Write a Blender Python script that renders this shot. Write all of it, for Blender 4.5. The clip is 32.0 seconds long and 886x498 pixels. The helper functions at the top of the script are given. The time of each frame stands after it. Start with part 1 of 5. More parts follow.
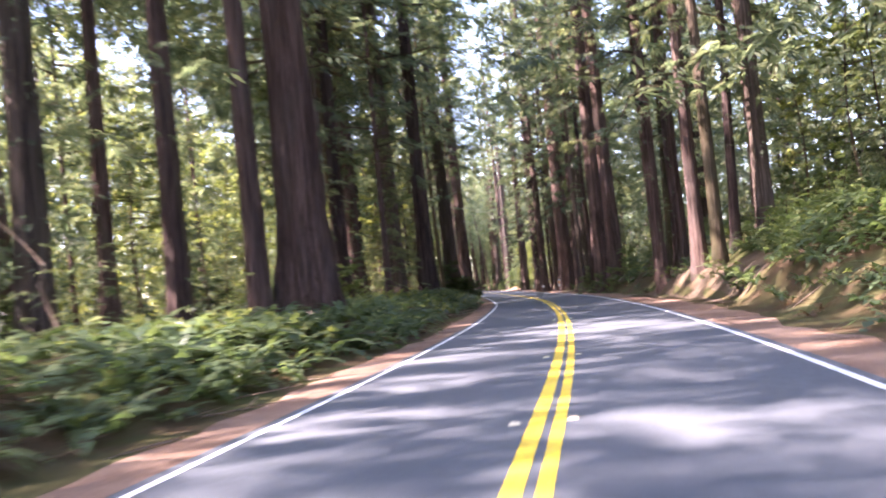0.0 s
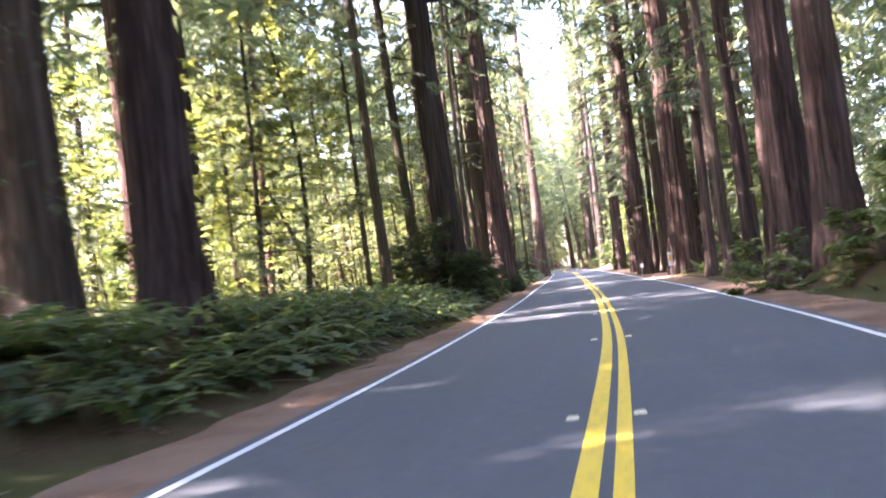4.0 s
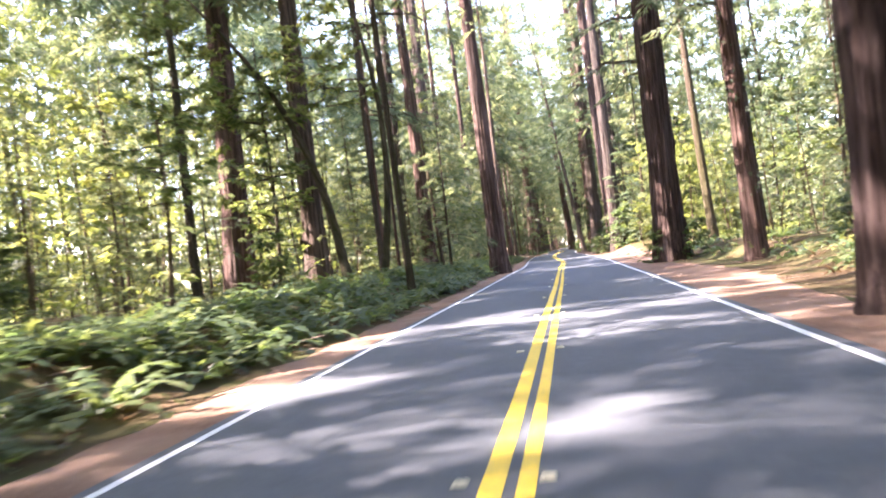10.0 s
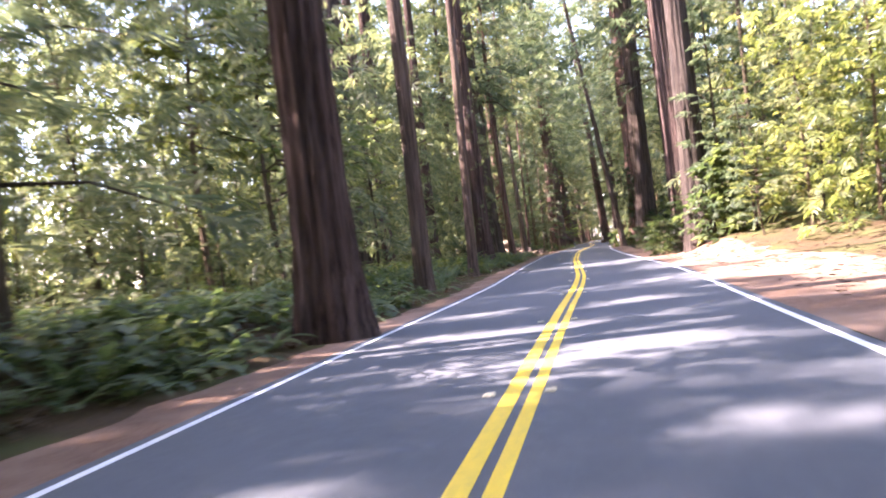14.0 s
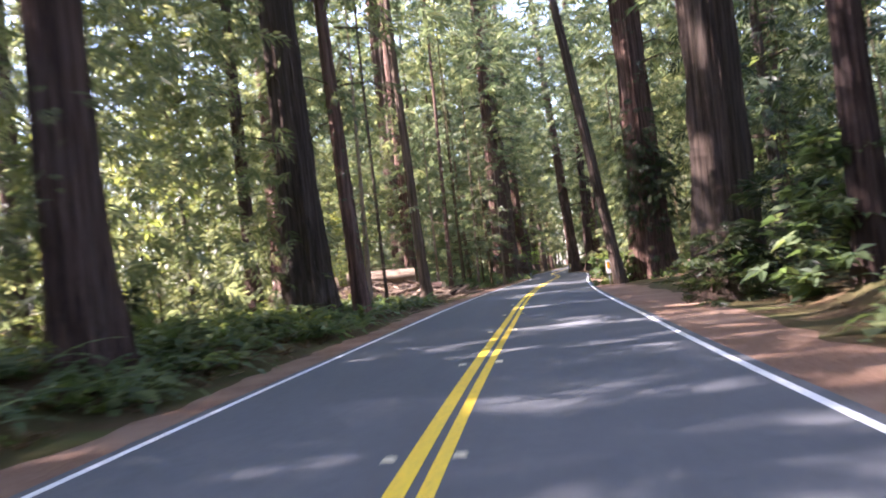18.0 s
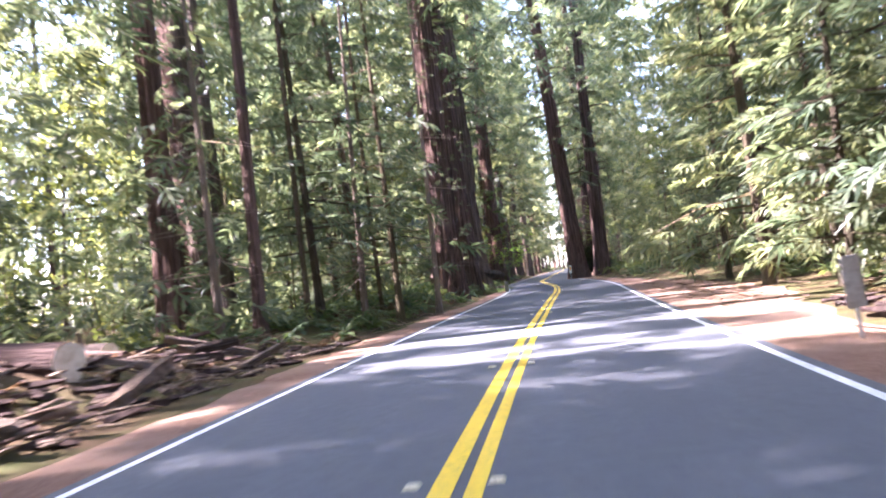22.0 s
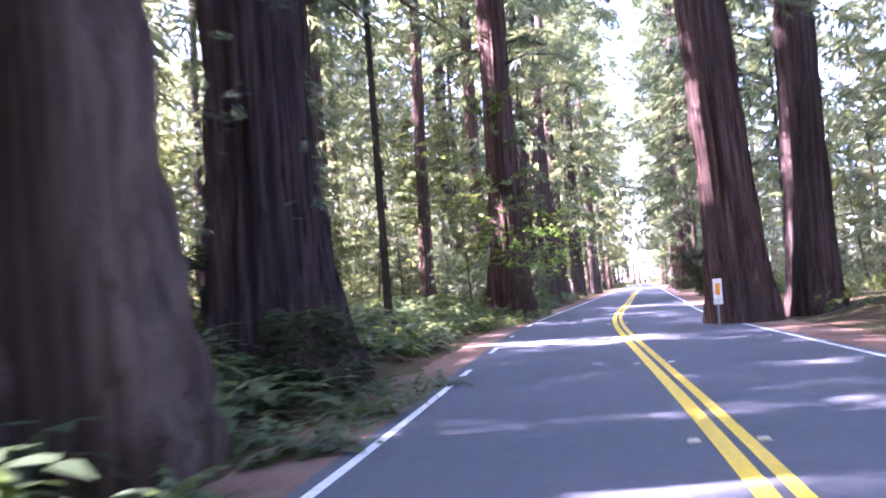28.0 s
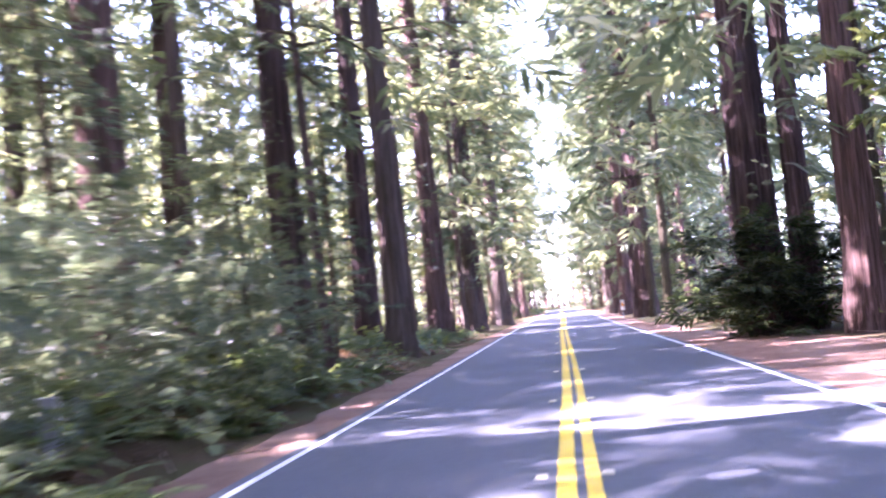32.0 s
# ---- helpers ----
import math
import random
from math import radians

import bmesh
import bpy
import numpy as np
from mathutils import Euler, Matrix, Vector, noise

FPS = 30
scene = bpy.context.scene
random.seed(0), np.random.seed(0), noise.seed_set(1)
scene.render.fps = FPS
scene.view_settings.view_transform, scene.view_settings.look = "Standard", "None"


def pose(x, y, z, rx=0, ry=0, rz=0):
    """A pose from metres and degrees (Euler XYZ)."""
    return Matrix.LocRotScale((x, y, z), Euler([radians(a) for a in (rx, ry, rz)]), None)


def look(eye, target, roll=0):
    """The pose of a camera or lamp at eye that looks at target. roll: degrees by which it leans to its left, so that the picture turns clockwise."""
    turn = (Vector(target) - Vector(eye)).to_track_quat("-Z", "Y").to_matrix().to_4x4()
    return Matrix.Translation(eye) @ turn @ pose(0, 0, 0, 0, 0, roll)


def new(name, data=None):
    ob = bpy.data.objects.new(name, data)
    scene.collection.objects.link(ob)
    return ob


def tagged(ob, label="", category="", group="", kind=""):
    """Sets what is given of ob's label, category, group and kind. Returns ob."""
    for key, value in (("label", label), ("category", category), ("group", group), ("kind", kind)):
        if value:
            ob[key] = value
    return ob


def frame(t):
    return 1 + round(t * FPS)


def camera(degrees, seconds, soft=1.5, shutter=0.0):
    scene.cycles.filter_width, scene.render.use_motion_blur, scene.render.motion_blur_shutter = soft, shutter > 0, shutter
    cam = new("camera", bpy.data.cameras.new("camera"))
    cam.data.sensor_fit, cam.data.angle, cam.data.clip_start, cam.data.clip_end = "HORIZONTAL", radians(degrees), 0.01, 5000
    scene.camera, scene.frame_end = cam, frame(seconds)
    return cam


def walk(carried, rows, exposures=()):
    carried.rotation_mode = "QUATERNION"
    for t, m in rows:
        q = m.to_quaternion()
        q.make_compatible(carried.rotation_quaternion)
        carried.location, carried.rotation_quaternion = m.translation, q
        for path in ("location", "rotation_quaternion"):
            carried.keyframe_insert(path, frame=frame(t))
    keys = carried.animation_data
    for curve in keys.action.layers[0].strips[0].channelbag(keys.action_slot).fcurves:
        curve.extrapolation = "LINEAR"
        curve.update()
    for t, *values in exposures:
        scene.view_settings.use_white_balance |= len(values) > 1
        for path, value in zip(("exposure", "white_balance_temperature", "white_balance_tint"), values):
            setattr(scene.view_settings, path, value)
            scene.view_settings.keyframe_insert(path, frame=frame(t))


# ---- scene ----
cam = camera(51.31, 32.0, soft=1.9, shutter=0.5)
PATH = [
    (0, (16.852, 16.534, 1.343), (16.745, 18.529, 1.433), -5.77),
    (0.5, (17.403, 22.096, 1.337), (17.38, 24.094, 1.423), -5.37),
    (1, (17.995, 27.772, 1.353), (17.91, 29.769, 1.43), -5.37),
    (1.5, (18.484, 33.478, 1.344), (18.355, 35.471, 1.433), -5.45),
    (2, (18.823, 39.221, 1.356), (18.629, 41.21, 1.428), -5.63),
    (2.5, (19.147, 45.086, 1.337), (18.937, 47.072, 1.454), -7.53),
    (4.5, (20.034, 68.41, 1.284), (19.68, 70.378, 1.331), -6.37),
    (5, (20.078, 74.172, 1.282), (19.843, 76.157, 1.316), -6.44),
    (5.5, (20.015, 79.991, 1.287), (19.8, 81.979, 1.335), -6.23),
    (6, (19.924, 85.962, 1.297), (19.641, 87.942, 1.315), -6.66),
    (6.5, (19.817, 92.089, 1.303), (19.501, 94.064, 1.324), -5.83),
    (7, (19.618, 98.229, 1.326), (19.303, 100.204, 1.345), -5.6),
    (7.5, (19.498, 104.097, 1.356), (19.166, 106.069, 1.358), -6),
    (8, (19.244, 109.623, 1.345), (18.92, 111.597, 1.321), -6.13),
    (8.5, (19.141, 115.305, 1.325), (18.804, 117.276, 1.324), -7.06),
    (9, (19.048, 121.013, 1.348), (18.712, 122.984, 1.351), -7.23),
    (9.5, (18.993, 126.659, 1.368), (18.647, 128.629, 1.374), -6.63),
    (10, (18.922, 132.295, 1.418), (18.57, 134.264, 1.442), -7.26),
    (10.5, (18.789, 137.906, 1.384), (18.421, 139.872, 1.386), -6.36),
    (11, (18.604, 143.439, 1.374), (18.218, 145.402, 1.358), -6.43),
    (11.5, (18.378, 148.983, 1.34), (17.99, 150.945, 1.363), -7.11),
    (12, (18.232, 154.399, 1.338), (17.851, 156.362, 1.363), -8.17),
    (12.5, (18.036, 160.111, 1.324), (17.654, 162.074, 1.321), -7.93),
    (13, (17.734, 166.201, 1.33), (17.335, 168.16, 1.348), -7.78),
    (13.5, (17.363, 172.315, 1.321), (16.958, 174.274, 1.339), -6.98),
    (15.5, (17.092, 197.751, 1.349), (16.617, 199.693, 1.336), -7.13),
    (16, (16.149, 204.565, 1.331), (15.782, 206.531, 1.341), -9.34),
    (16.5, (15.715, 210.932, 1.357), (15.378, 212.902, 1.425), -8.75),
    (17, (15.37, 216.963, 1.365), (15.044, 218.935, 1.407), -9.04),
    (17.5, (14.903, 223.125, 1.365), (14.611, 225.103, 1.425), -8.45),
    (18, (14.483, 229.371, 1.365), (14.14, 231.34, 1.425), -6.22),
    (18.5, (14.064, 235.496, 1.346), (13.738, 237.468, 1.431), -7.47),
    (19, (13.611, 241.796, 1.326), (13.264, 243.764, 1.403), -6.86),
    (19.5, (13.153, 248.202, 1.32), (12.799, 250.17, 1.383), -6.99),
    (20, (12.679, 254.568, 1.325), (12.337, 256.537, 1.399), -6.59),
    (20.5, (12.243, 260.865, 1.318), (11.899, 262.834, 1.357), -6.33),
    (21, (11.854, 267.153, 1.348), (11.543, 269.128, 1.415), -6.99),
    (21.5, (11.48, 272.747, 1.319), (11.167, 274.72, 1.403), -6.74),
    (22, (11.198, 278.197, 1.323), (10.888, 280.172, 1.389), -6.66),
    (22.5, (10.878, 283.749, 1.269), (10.569, 285.724, 1.318), -6.62),
    (23, (10.686, 289.207, 1.268), (10.39, 291.184, 1.334), -7.6),
    (23.5, (10.497, 294.448, 1.277), (10.174, 296.42, 1.358), -6.25),
    (24, (10.393, 299.572, 1.283), (10.106, 301.548, 1.387), -6.84),
    (24.5, (10.301, 304.589, 1.282), (10.05, 306.571, 1.369), -7.65),
    (25, (10.192, 309.492, 1.292), (9.923, 311.471, 1.39), -8.05),
    (25.5, (9.929, 314.589, 1.308), (9.611, 316.561, 1.406), -6.78),
    (27.5, (8.336, 332.732, 1.334), (7.885, 334.677, 1.458), -3.92),
    (28, (7.885, 337.454, 1.375), (7.429, 339.399, 1.473), -4.17),
    (28.5, (7.582, 342.197, 1.339), (7.116, 344.141, 1.422), -4.54),
    (29, (7.236, 346.905, 1.34), (6.818, 348.849, 1.557), -3.85),
    (29.5, (6.924, 351.67, 1.36), (6.499, 353.611, 1.591), -5.28),
    (30, (6.621, 356.467, 1.366), (6.213, 358.414, 1.576), -4.54),
    (30.5, (6.279, 361.323, 1.328), (5.87, 363.274, 1.493), -4.57),
    (31, (6.009, 366.189, 1.318), (5.608, 368.144, 1.456), -4.6),
    (31.5, (5.849, 370.887, 1.383), (5.461, 372.844, 1.511), -4.16),
    (32, (5.989, 375.72, 1.436), (5.716, 377.696, 1.58), -5.64),
]
# clearly darker and brighter stretches of the drive follow the camera's own exposure
walk(cam, [(t, look(eye, target, roll)) for t, eye, target, roll in PATH], [(0, 3.35, 6300, 37), (1, 3.4, 6300, 37), (2, 3.35, 6300, 38), (4.5, 4.35, 6300, 34), (8, 4.0, 6500, 33), (11, 3.5, 6400, 30), (12, 3.2, 6500, 42), (13, 3.55, 6500, 41), (16, 3.45, 6300, 30), (18, 3.3, 6200, 33), (19, 3.55, 6800, 32), (20, 3.75, 6300, 35), (21, 3.75, 6000, 38), (22, 3.95, 5800, 38), (23, 3.8, 5700, 42), (24, 3.85, 5600, 48), (25.5, 3.9, 5250, 50), (28, 4.7, 5400, 57), (31, 4.8, 5200, 56), (32, 4.85, 5450, 60)])

# ---- the plan ----
SUN_AZ_DEG, SUN_EL_DEG, SUN, SKY = -101.0, 44.0, 5.0, 0.125
# the middle of the road: y and x
ROAD = [
    (-60, 9.24), (0, 14.68), (22, 16.87), (30, 17.67), (38, 18.34), (44, 18.76), (50, 19.12), (62, 19.59), (70, 19.81), (78, 19.92), (85, 19.87),
    (92, 19.74), (101, 19.51), (110, 19.18), (118, 18.85), (126, 18.58), (134, 18.3), (141, 18.03), (148, 17.73), (158, 17.31), (166, 16.98), (175, 16.57),
    (185, 16.12), (196, 15.64), (204, 15.33), (212, 14.9), (219, 14.36), (227, 13.75), (240, 12.73), (253, 11.89), (266, 11.07), (280, 10.38), (288, 10.08),
    (296, 9.85), (304, 9.69), (312, 9.54), (319, 9.43), (326, 9.33), (332, 9.15), (338, 8.88), (342.5, 8.59), (347, 8.23), (352, 7.78), (357, 7.32),
    (362.5, 6.83), (368, 6.41), (374, 6.09), (380, 5.93), (392, 5.78), (420, 5.26), (520, 3.74), (700, -1.07),
]
# where the right shoulder widens: y, half length, extra width
PULLOUTS = [(130, 14, 1.2), (163, 12, 1.6), (206, 16, 4.5), (262, 14, 1.0), (312, 16, 3.4), (392, 14, 4.0)]
BANK = (30, 104)
# how high the forest floor lies over the road beside it: y, left and right
RISE = [(-60, 0.6, 0.3), (20, 0.8, 0.3), (50, 0.9, 0.2), (80, 0.95, 0.2), (110, 0.55, 0.25), (128, 0.6, 0.4), (150, 0.8, 0.55), (178, 0.85, 0.6), (200, 0.7, 0.35), (225, 0.6, 0.5), (245, 0.6, 0.6), (262, 0.4, 0.35), (275, 0.15, 0.25), (296, 0.2, 0.25), (308, 0.6, 0.3), (330, 0.75, 0.3), (345, 0.6, 0.3), (364, 0.75, 0.4), (380, 0.85, 0.3), (420, 0.5, 0.3), (700, 0.4, 0.3)]
# openings in the canopy: where the sun reaches the ground (x, y, z and half width)
GAPS = [
    (25.58, 58.64, 2.5, 1.5), (11.67, 33.15, 0.5, 2.0), (12.26, 37.07, 0.5, 1.8), (10.06, 27.13, 0.5, 1.6), (17.75, 40.94, 0, 0.3), (16.24, 90.48, 0, 1.3), (19.92, 93, 0, 0.5), (22.75, 114.62, 0.5, 1.0),
    (19.82, 120.05, 0, 0.4), (19.38, 115.98, 0, 0.4), (15.93, 117.42, 0, 0.3), (18.9, 113.61, 0, 0.2), (10.23, 155.61, 1, 1.5), (13.84, 143.65, 0.6, 1.5), (16.82, 152.07, 0, 0.7), (12.76, 149.56, 0, 0.7),
    (18.89, 146.82, 0, 0.4), (16.14, 190.92, 0, 1.2), (17.47, 171.01, 0, 0.4), (11.89, 261.47, 0, 0.2), (12.99, 264.5, 0, 0.4), (10.6, 274.19, 0, 0.3), (11.35, 276.98, 0, 0.4), (13.54, 240.03, 0, 0.3),
    (20.84, 204.12, 0.5, 3.5), (20.13, 213.86, 1, 3.5), (19.91, 221.86, 4, 3.0), (19.9, 223.5, 7, 2.2), (19.9, 223.5, 11, 2.2), (13.33, 224.81, 0, 1.8), (15.72, 223.58, 0, 2.2), (17.19, 225.03, 0, 2.5), (1.84, 285.57, 1, 3.4), (9.54, 293.24, 0, 0.8),
    (3.5, 308.73, 3, 0.5), (3.5, 308.73, 6.5, 0.5), (3.5, 308.73, 10, 0.5), (9.55, 298.14, 0, 1.6), (15.09, 292.41, 0, 1.5), (15.24, 280.47, 0.8, 1.2), (10.45, 310.6, 0, 1.6), (8.39, 316.98, 0, 1.2),
    (8.5, 304.57, 0, 0.8), (4.03, 323.09, 0.5, 2.0), (1.98, 329.32, 3, 2.5), (2.64, 329.24, 5, 0.8), (2.64, 329.24, 9, 0.7), (2.64, 329.24, 13, 0.7), (0.26, 387.63, 2, 1.2), (0.47, 391.5, 1.5, 0.8),
    (0.5, 288.8, 1.8, 2.4), (3.8, 283.6, 0.5, 1.8), (4.2, 288.0, 0.4, 1.5), (-2.5, 288.4, 1.8, 2.0), (10.5, 40.0, 9, 2.4), (2.7, 374.6, 4.6, 1.6), (8.7, 189.5, 7, 3.0), (3.6, 308.0, 8, 2.4), (24.8, 55.0, 1.4, 1.3), (25.4, 47.5, 1.6, 1.0),
    (5.8, 359.41, 0, 0.9), (5.64, 342.51, 0, 1.0), (0.84, 365.64, 0.5, 1.3), (1.9, 372.92, 0.5, 0.9), (0.83, 377.93, 5, 1.0), (10.54, 384.9, 0, 1.2), (6.39, 382.33, 0, 0.2),
]
# stretches where the sun slips in under the crowns: y from, y to, and how far from the road (left: minus) its rays come down
LANES = [(80, 150, -28, -6.5), (170, 192, -28, -6.5), (254, 297, -28, -5.5), (320, 340, -28, -5.5), (193, 230, 4.6, 40), (230, 243, 4.8, 12), (283, 312, 5, 12), (362, 403, -8.5, -4.4), (405, 472, -22, -8)]
# slits of sun that fall across the road between the crowns: y, half width, and from where to where beside the road's middle
BANDS = [
    (22.6, 0.2, 1, 4.5), (24.6, 0.25, -4, 5), (27, 0.25, -4, 1), (30.5, 0.4, -3, 4), (34.5, 0.6, -6, 2), (37.2, 0.7, -6, 4.5), (40.2, 0.4, -1, 4), (45.3, 0.3, -1.5, 2), (50.4, 0.4, -4, 1), (59.5, 0.3, -1, 4),
    (87.5, 0.4, -3.5, 0), (92.4, 0.8, -5, -1.2), (95.4, 0.4, -1.5, 2.5), (108.6, 0.3, -2, 1), (114.8, 0.3, -3, 4.5), (118.3, 0.4, 0.5, 3), (122.8, 0.5, -3.2, 2), (128.6, 0.6, -1.5, 3), (139.7, 0.3, -1, 2), (148.6, 0.25, -4, 3), (150.9, 0.7, -4.5, 4), (153.6, 0.2, -2, 4),
    (161.7, 0.4, -3.5, -1), (167, 0.4, -3.2, 0), (173.7, 0.4, 0.3, 3), (197, 0.5, -4, 5), (224.2, 0.7, -2, 6), (226.2, 1.2, 0, 10), (231.3, 0.35, -1, 5), (244.6, 0.4, -1, 3), (250, 0.4, 0.3, 3.5), (262.3, 0.6, -0.5, 3.5), (274.4, 0.35, -2.5, 4), (277.4, 0.3, -1, 4),
    (289.2, 0.4, -2, 2), (292, 0.4, -3, 3), (294, 0.4, -2, 4), (298, 1.5, -4, 7), (310, 0.4, -3.5, 0), (314.8, 0.6, -4, 6), (333.8, 0.5, -5, 6), (344.6, 0.7, -5.5, 2.5), (360.6, 0.6, -5, 4), (371.6, 0.5, -5, 4), (387.1, 0.5, -4, 6), (389.2, 0.3, -2, 4),
]
# marker posts: x, y, turn and lean
POSTS = [(23.36, 113.2, 3, 1), (14.6, 279.3, 4, -2), (9.3, 363.6, 8, 1), (5.66, 338.63, 187, 2, 0.55), (0.18, 385.08, 184, -2, 0.6), (9.18, 442.59, 0, 0)]
# redwoods by stretch of road: x, y and radius
STAND_START = [
    (1.38, 46.89, 0.85), (6.22, 46.96, 0.55), (10.96, 45.67, 1.02), (9.5, 45, 0.5), (28.42, 55.94, 0.52), (27.51, 57.78, 0.32),
    (26.17, 55.26, 0.36), (0.4, 55.11, 0.5), (26.08, 58.62, 0.42), (8.73, 59.54, 0.32), (25.51, 65.3, 0.45), (26.73, 65.97, 0.5),
    (6.54, 63.03, 0.48), (7.95, 65.19, 0.3), (11.14, 65.51, 0.22), (8.74, 65.85, 0.55), (5.52, 68.51, 0.45), (5.15, 69.07, 0.4),
    (27.32, 71.82, 0.36), (5.27, 70.22, 0.5), (26.75, 73.05, 0.34), (7.59, 72.57, 0.42), (7.23, 73.51, 0.55), (12.36, 77.95, 0.74),
    (10.54, 76.92, 0.72), (7.14, 80.6, 0.74), (26.32, 89.07, 0.8), (12.43, 94.18, 0.25),
]
STAND_ALLEY_NEAR = [
    (24.3, 129.3, 0.6), (26.0, 132.2, 0.75), (27.3, 137.5, 0.8),
    (25.42, 91.16, 0.9), (5.7, 93.61, 0.75), (1.23, 97.76, 0.6), (24.61, 99.19, 0.3), (25.73, 100.75, 0.36), (12.7, 106.84, 0.97),
    (12.94, 110.9, 0.19), (24.74, 106.86, 0.38), (11.22, 105.96, 0.34), (11.84, 122.88, 0.27), (24.68, 118.94, 1.15), (28.64, 118.5, 0.45),
    (13.49, 122.16, 0.95), (27.22, 121.07, 0.65), (22.7, 128.4, 0.68), (10.58, 126.88, 0.26), (23.6, 129.9, 0.28), (11.3, 133.2, 1),
]
STAND_ALLEY_FAR = [
    (7.78, 130.15, 0.32), (7.08, 131.36, 0.4), (22.73, 145.5, 0.72), (26.29, 146.71, 0.65), (0.93, 175.49, 0.95), (3.64, 164.73, 0.25),
    (24.06, 166.52, 0.45), (5.28, 174.46, 0.73), (11.49, 166.21, 0.2), (8.8, 172.87, 0.16), (8.78, 173.59, 0.14), (25.31, 174.35, 0.6),
    (21.79, 178.05, 0.98), (8.05, 179.52, 0.12), (25.43, 192.05, 0.38), (6.21, 190.36, 0.47), (7.89, 189.08, 0.57),
]
STAND_SHADE = [
    (11.5, 194.72, 0.82), (9.9, 208.6, 0.38), (-2, 242.9, 0.7), (19.9, 223.5, 0.85), (8.44, 225.66, 0.35), (19.59, 228.44, 0.95),
    (1.29, 228.23, 1), (1.92, 233.08, 0.47), (4.19, 235.65, 0.46), (6.27, 242.8, 0.72), (21.05, 247.09, 0.6), (19.79, 248.89, 0.5),
    (17.7, 254.2, 1.02), (-4.24, 256.45, 0.5), (5.45, 262.64, 0.42), (3.97, 261.2, 1.05), (3.85, 273.17, 0.12), (0.18, 265.43, 0.4),
    (-0.34, 275.66, 0.36), (17.1, 281, 1.3), (-9.45, 295.82, 1.1), (-1.56, 304.94, 0.6),
]
STAND_LOGS = [
    (4.31, 280.92, 0.4), (2.16, 302.34, 0.24), (2.75, 304.81, 0.12), (-2.45, 311.75, 0.37), (-3.7, 312.25, 0.62),
    (3.7, 310.49, 0.1), (-4.44, 313.67, 0.9), (3.35, 329.6, 1.08), (-2.76, 331.34, 0.3), (-6.46, 336.07, 0.4),
    (3, 339.6, 1.1), (2.5, 344.1, 0.88), 
]
STAND_END = [
    (1.6, 351.5, 1.12), (12.2, 366.4, 0.88), (0.39, 362.26, 0.15), (-8.93, 368.96, 0.26), (-8.37, 372.36, 0.93), (-5.72, 373.22, 0.68),
    (1.2, 378.9, 1.06), (-3.95, 383.79, 0.5), (-10.49, 388.06, 0.42), (-1.74, 400.48, 0.65), (-0.2, 398.1, 0.15), (13.24, 400.42, 0.6),
    (-6.62, 404.66, 0.33), (12.7, 403.83, 0.5), (-7.86, 407.12, 0.8), (11.5, 404.2, 0.92), (-0.14, 407.42, 0.6), (-2.91, 414.64, 0.7),
    (-2.33, 420.64, 0.55), (-1.3, 424.91, 0.78), (-1.01, 437.56, 0.6), (-1.22, 442.56, 0.7), (10.57, 445.69, 0.6), (10.14, 455.69, 0.7),
    (-1.72, 362, 0.56), (-2.65, 392, 0.62),
]

# ---- world, sun and exposure ----
SUN_AZ, SUN_EL = radians(SUN_AZ_DEG), radians(SUN_EL_DEG)      # direction towards the sun: azimuth from +y to +x, and height
TO_SUN = Vector((math.sin(SUN_AZ) * math.cos(SUN_EL), math.cos(SUN_AZ) * math.cos(SUN_EL), math.sin(SUN_EL)))
world = bpy.data.worlds.new("sky")
scene.world = world
world.use_nodes = True
wn = world.node_tree.nodes
sky = wn.new("ShaderNodeTexSky")
sky.sky_type, sky.sun_disc = "NISHITA", False
sky.sun_elevation, sky.sun_rotation = SUN_EL, SUN_AZ
world.node_tree.links.new(sky.outputs[0], wn["Background"].inputs[0])
wn["Background"].inputs[1].default_value = SKY
sun = new("sun", bpy.data.lights.new("sun", "SUN"))
sun.data.energy, sun.data.angle, sun.data.color = SUN, radians(0.6), (1.0, 0.94, 0.84)
sun.matrix_world = Matrix.Translation((0, 0, 90)) @ TO_SUN.to_track_quat("Z", "Y").to_matrix().to_4x4()

# ---- materials ----


def material(name, rough=0.8, spec=0.3):
    m = bpy.data.materials.new(name)
    m.use_nodes = True
    n, l = m.node_tree.nodes, m.node_tree.links
    b = n["Principled BSDF"]
    b.inputs["Roughness"].default_value, b.inputs["Specular IOR Level"].default_value = rough, spec
    return m, n, l, b


def coords(n, l, scale):
    tc, mp = n.new("ShaderNodeTexCoord"), n.new("ShaderNodeMapping")
    mp.inputs["Scale"].default_value = scale
    l.new(tc.outputs["Object"], mp.inputs[0])
    return mp.outputs[0]


def noisy(n, l, vec, scale, detail=5.0, rough=0.6):
    t = n.new("ShaderNodeTexNoise")
    t.inputs["Scale"].default_value, t.inputs["Detail"].default_value, t.inputs["Roughness"].default_value = scale, detail, rough
    l.new(vec, t.inputs["Vector"])
    return t.outputs["Fac"]


def ramp(n, l, fac, *stops):
    r = n.new("ShaderNodeValToRGB")
    e = r.color_ramp.elements
    while len(e) < len(stops):
        e.new(0.5)
    for k, (at, c) in zip(e, stops):
        k.position, k.color = at, (*c, 1)
    l.new(fac, r.inputs[0])
    return r.outputs[0]


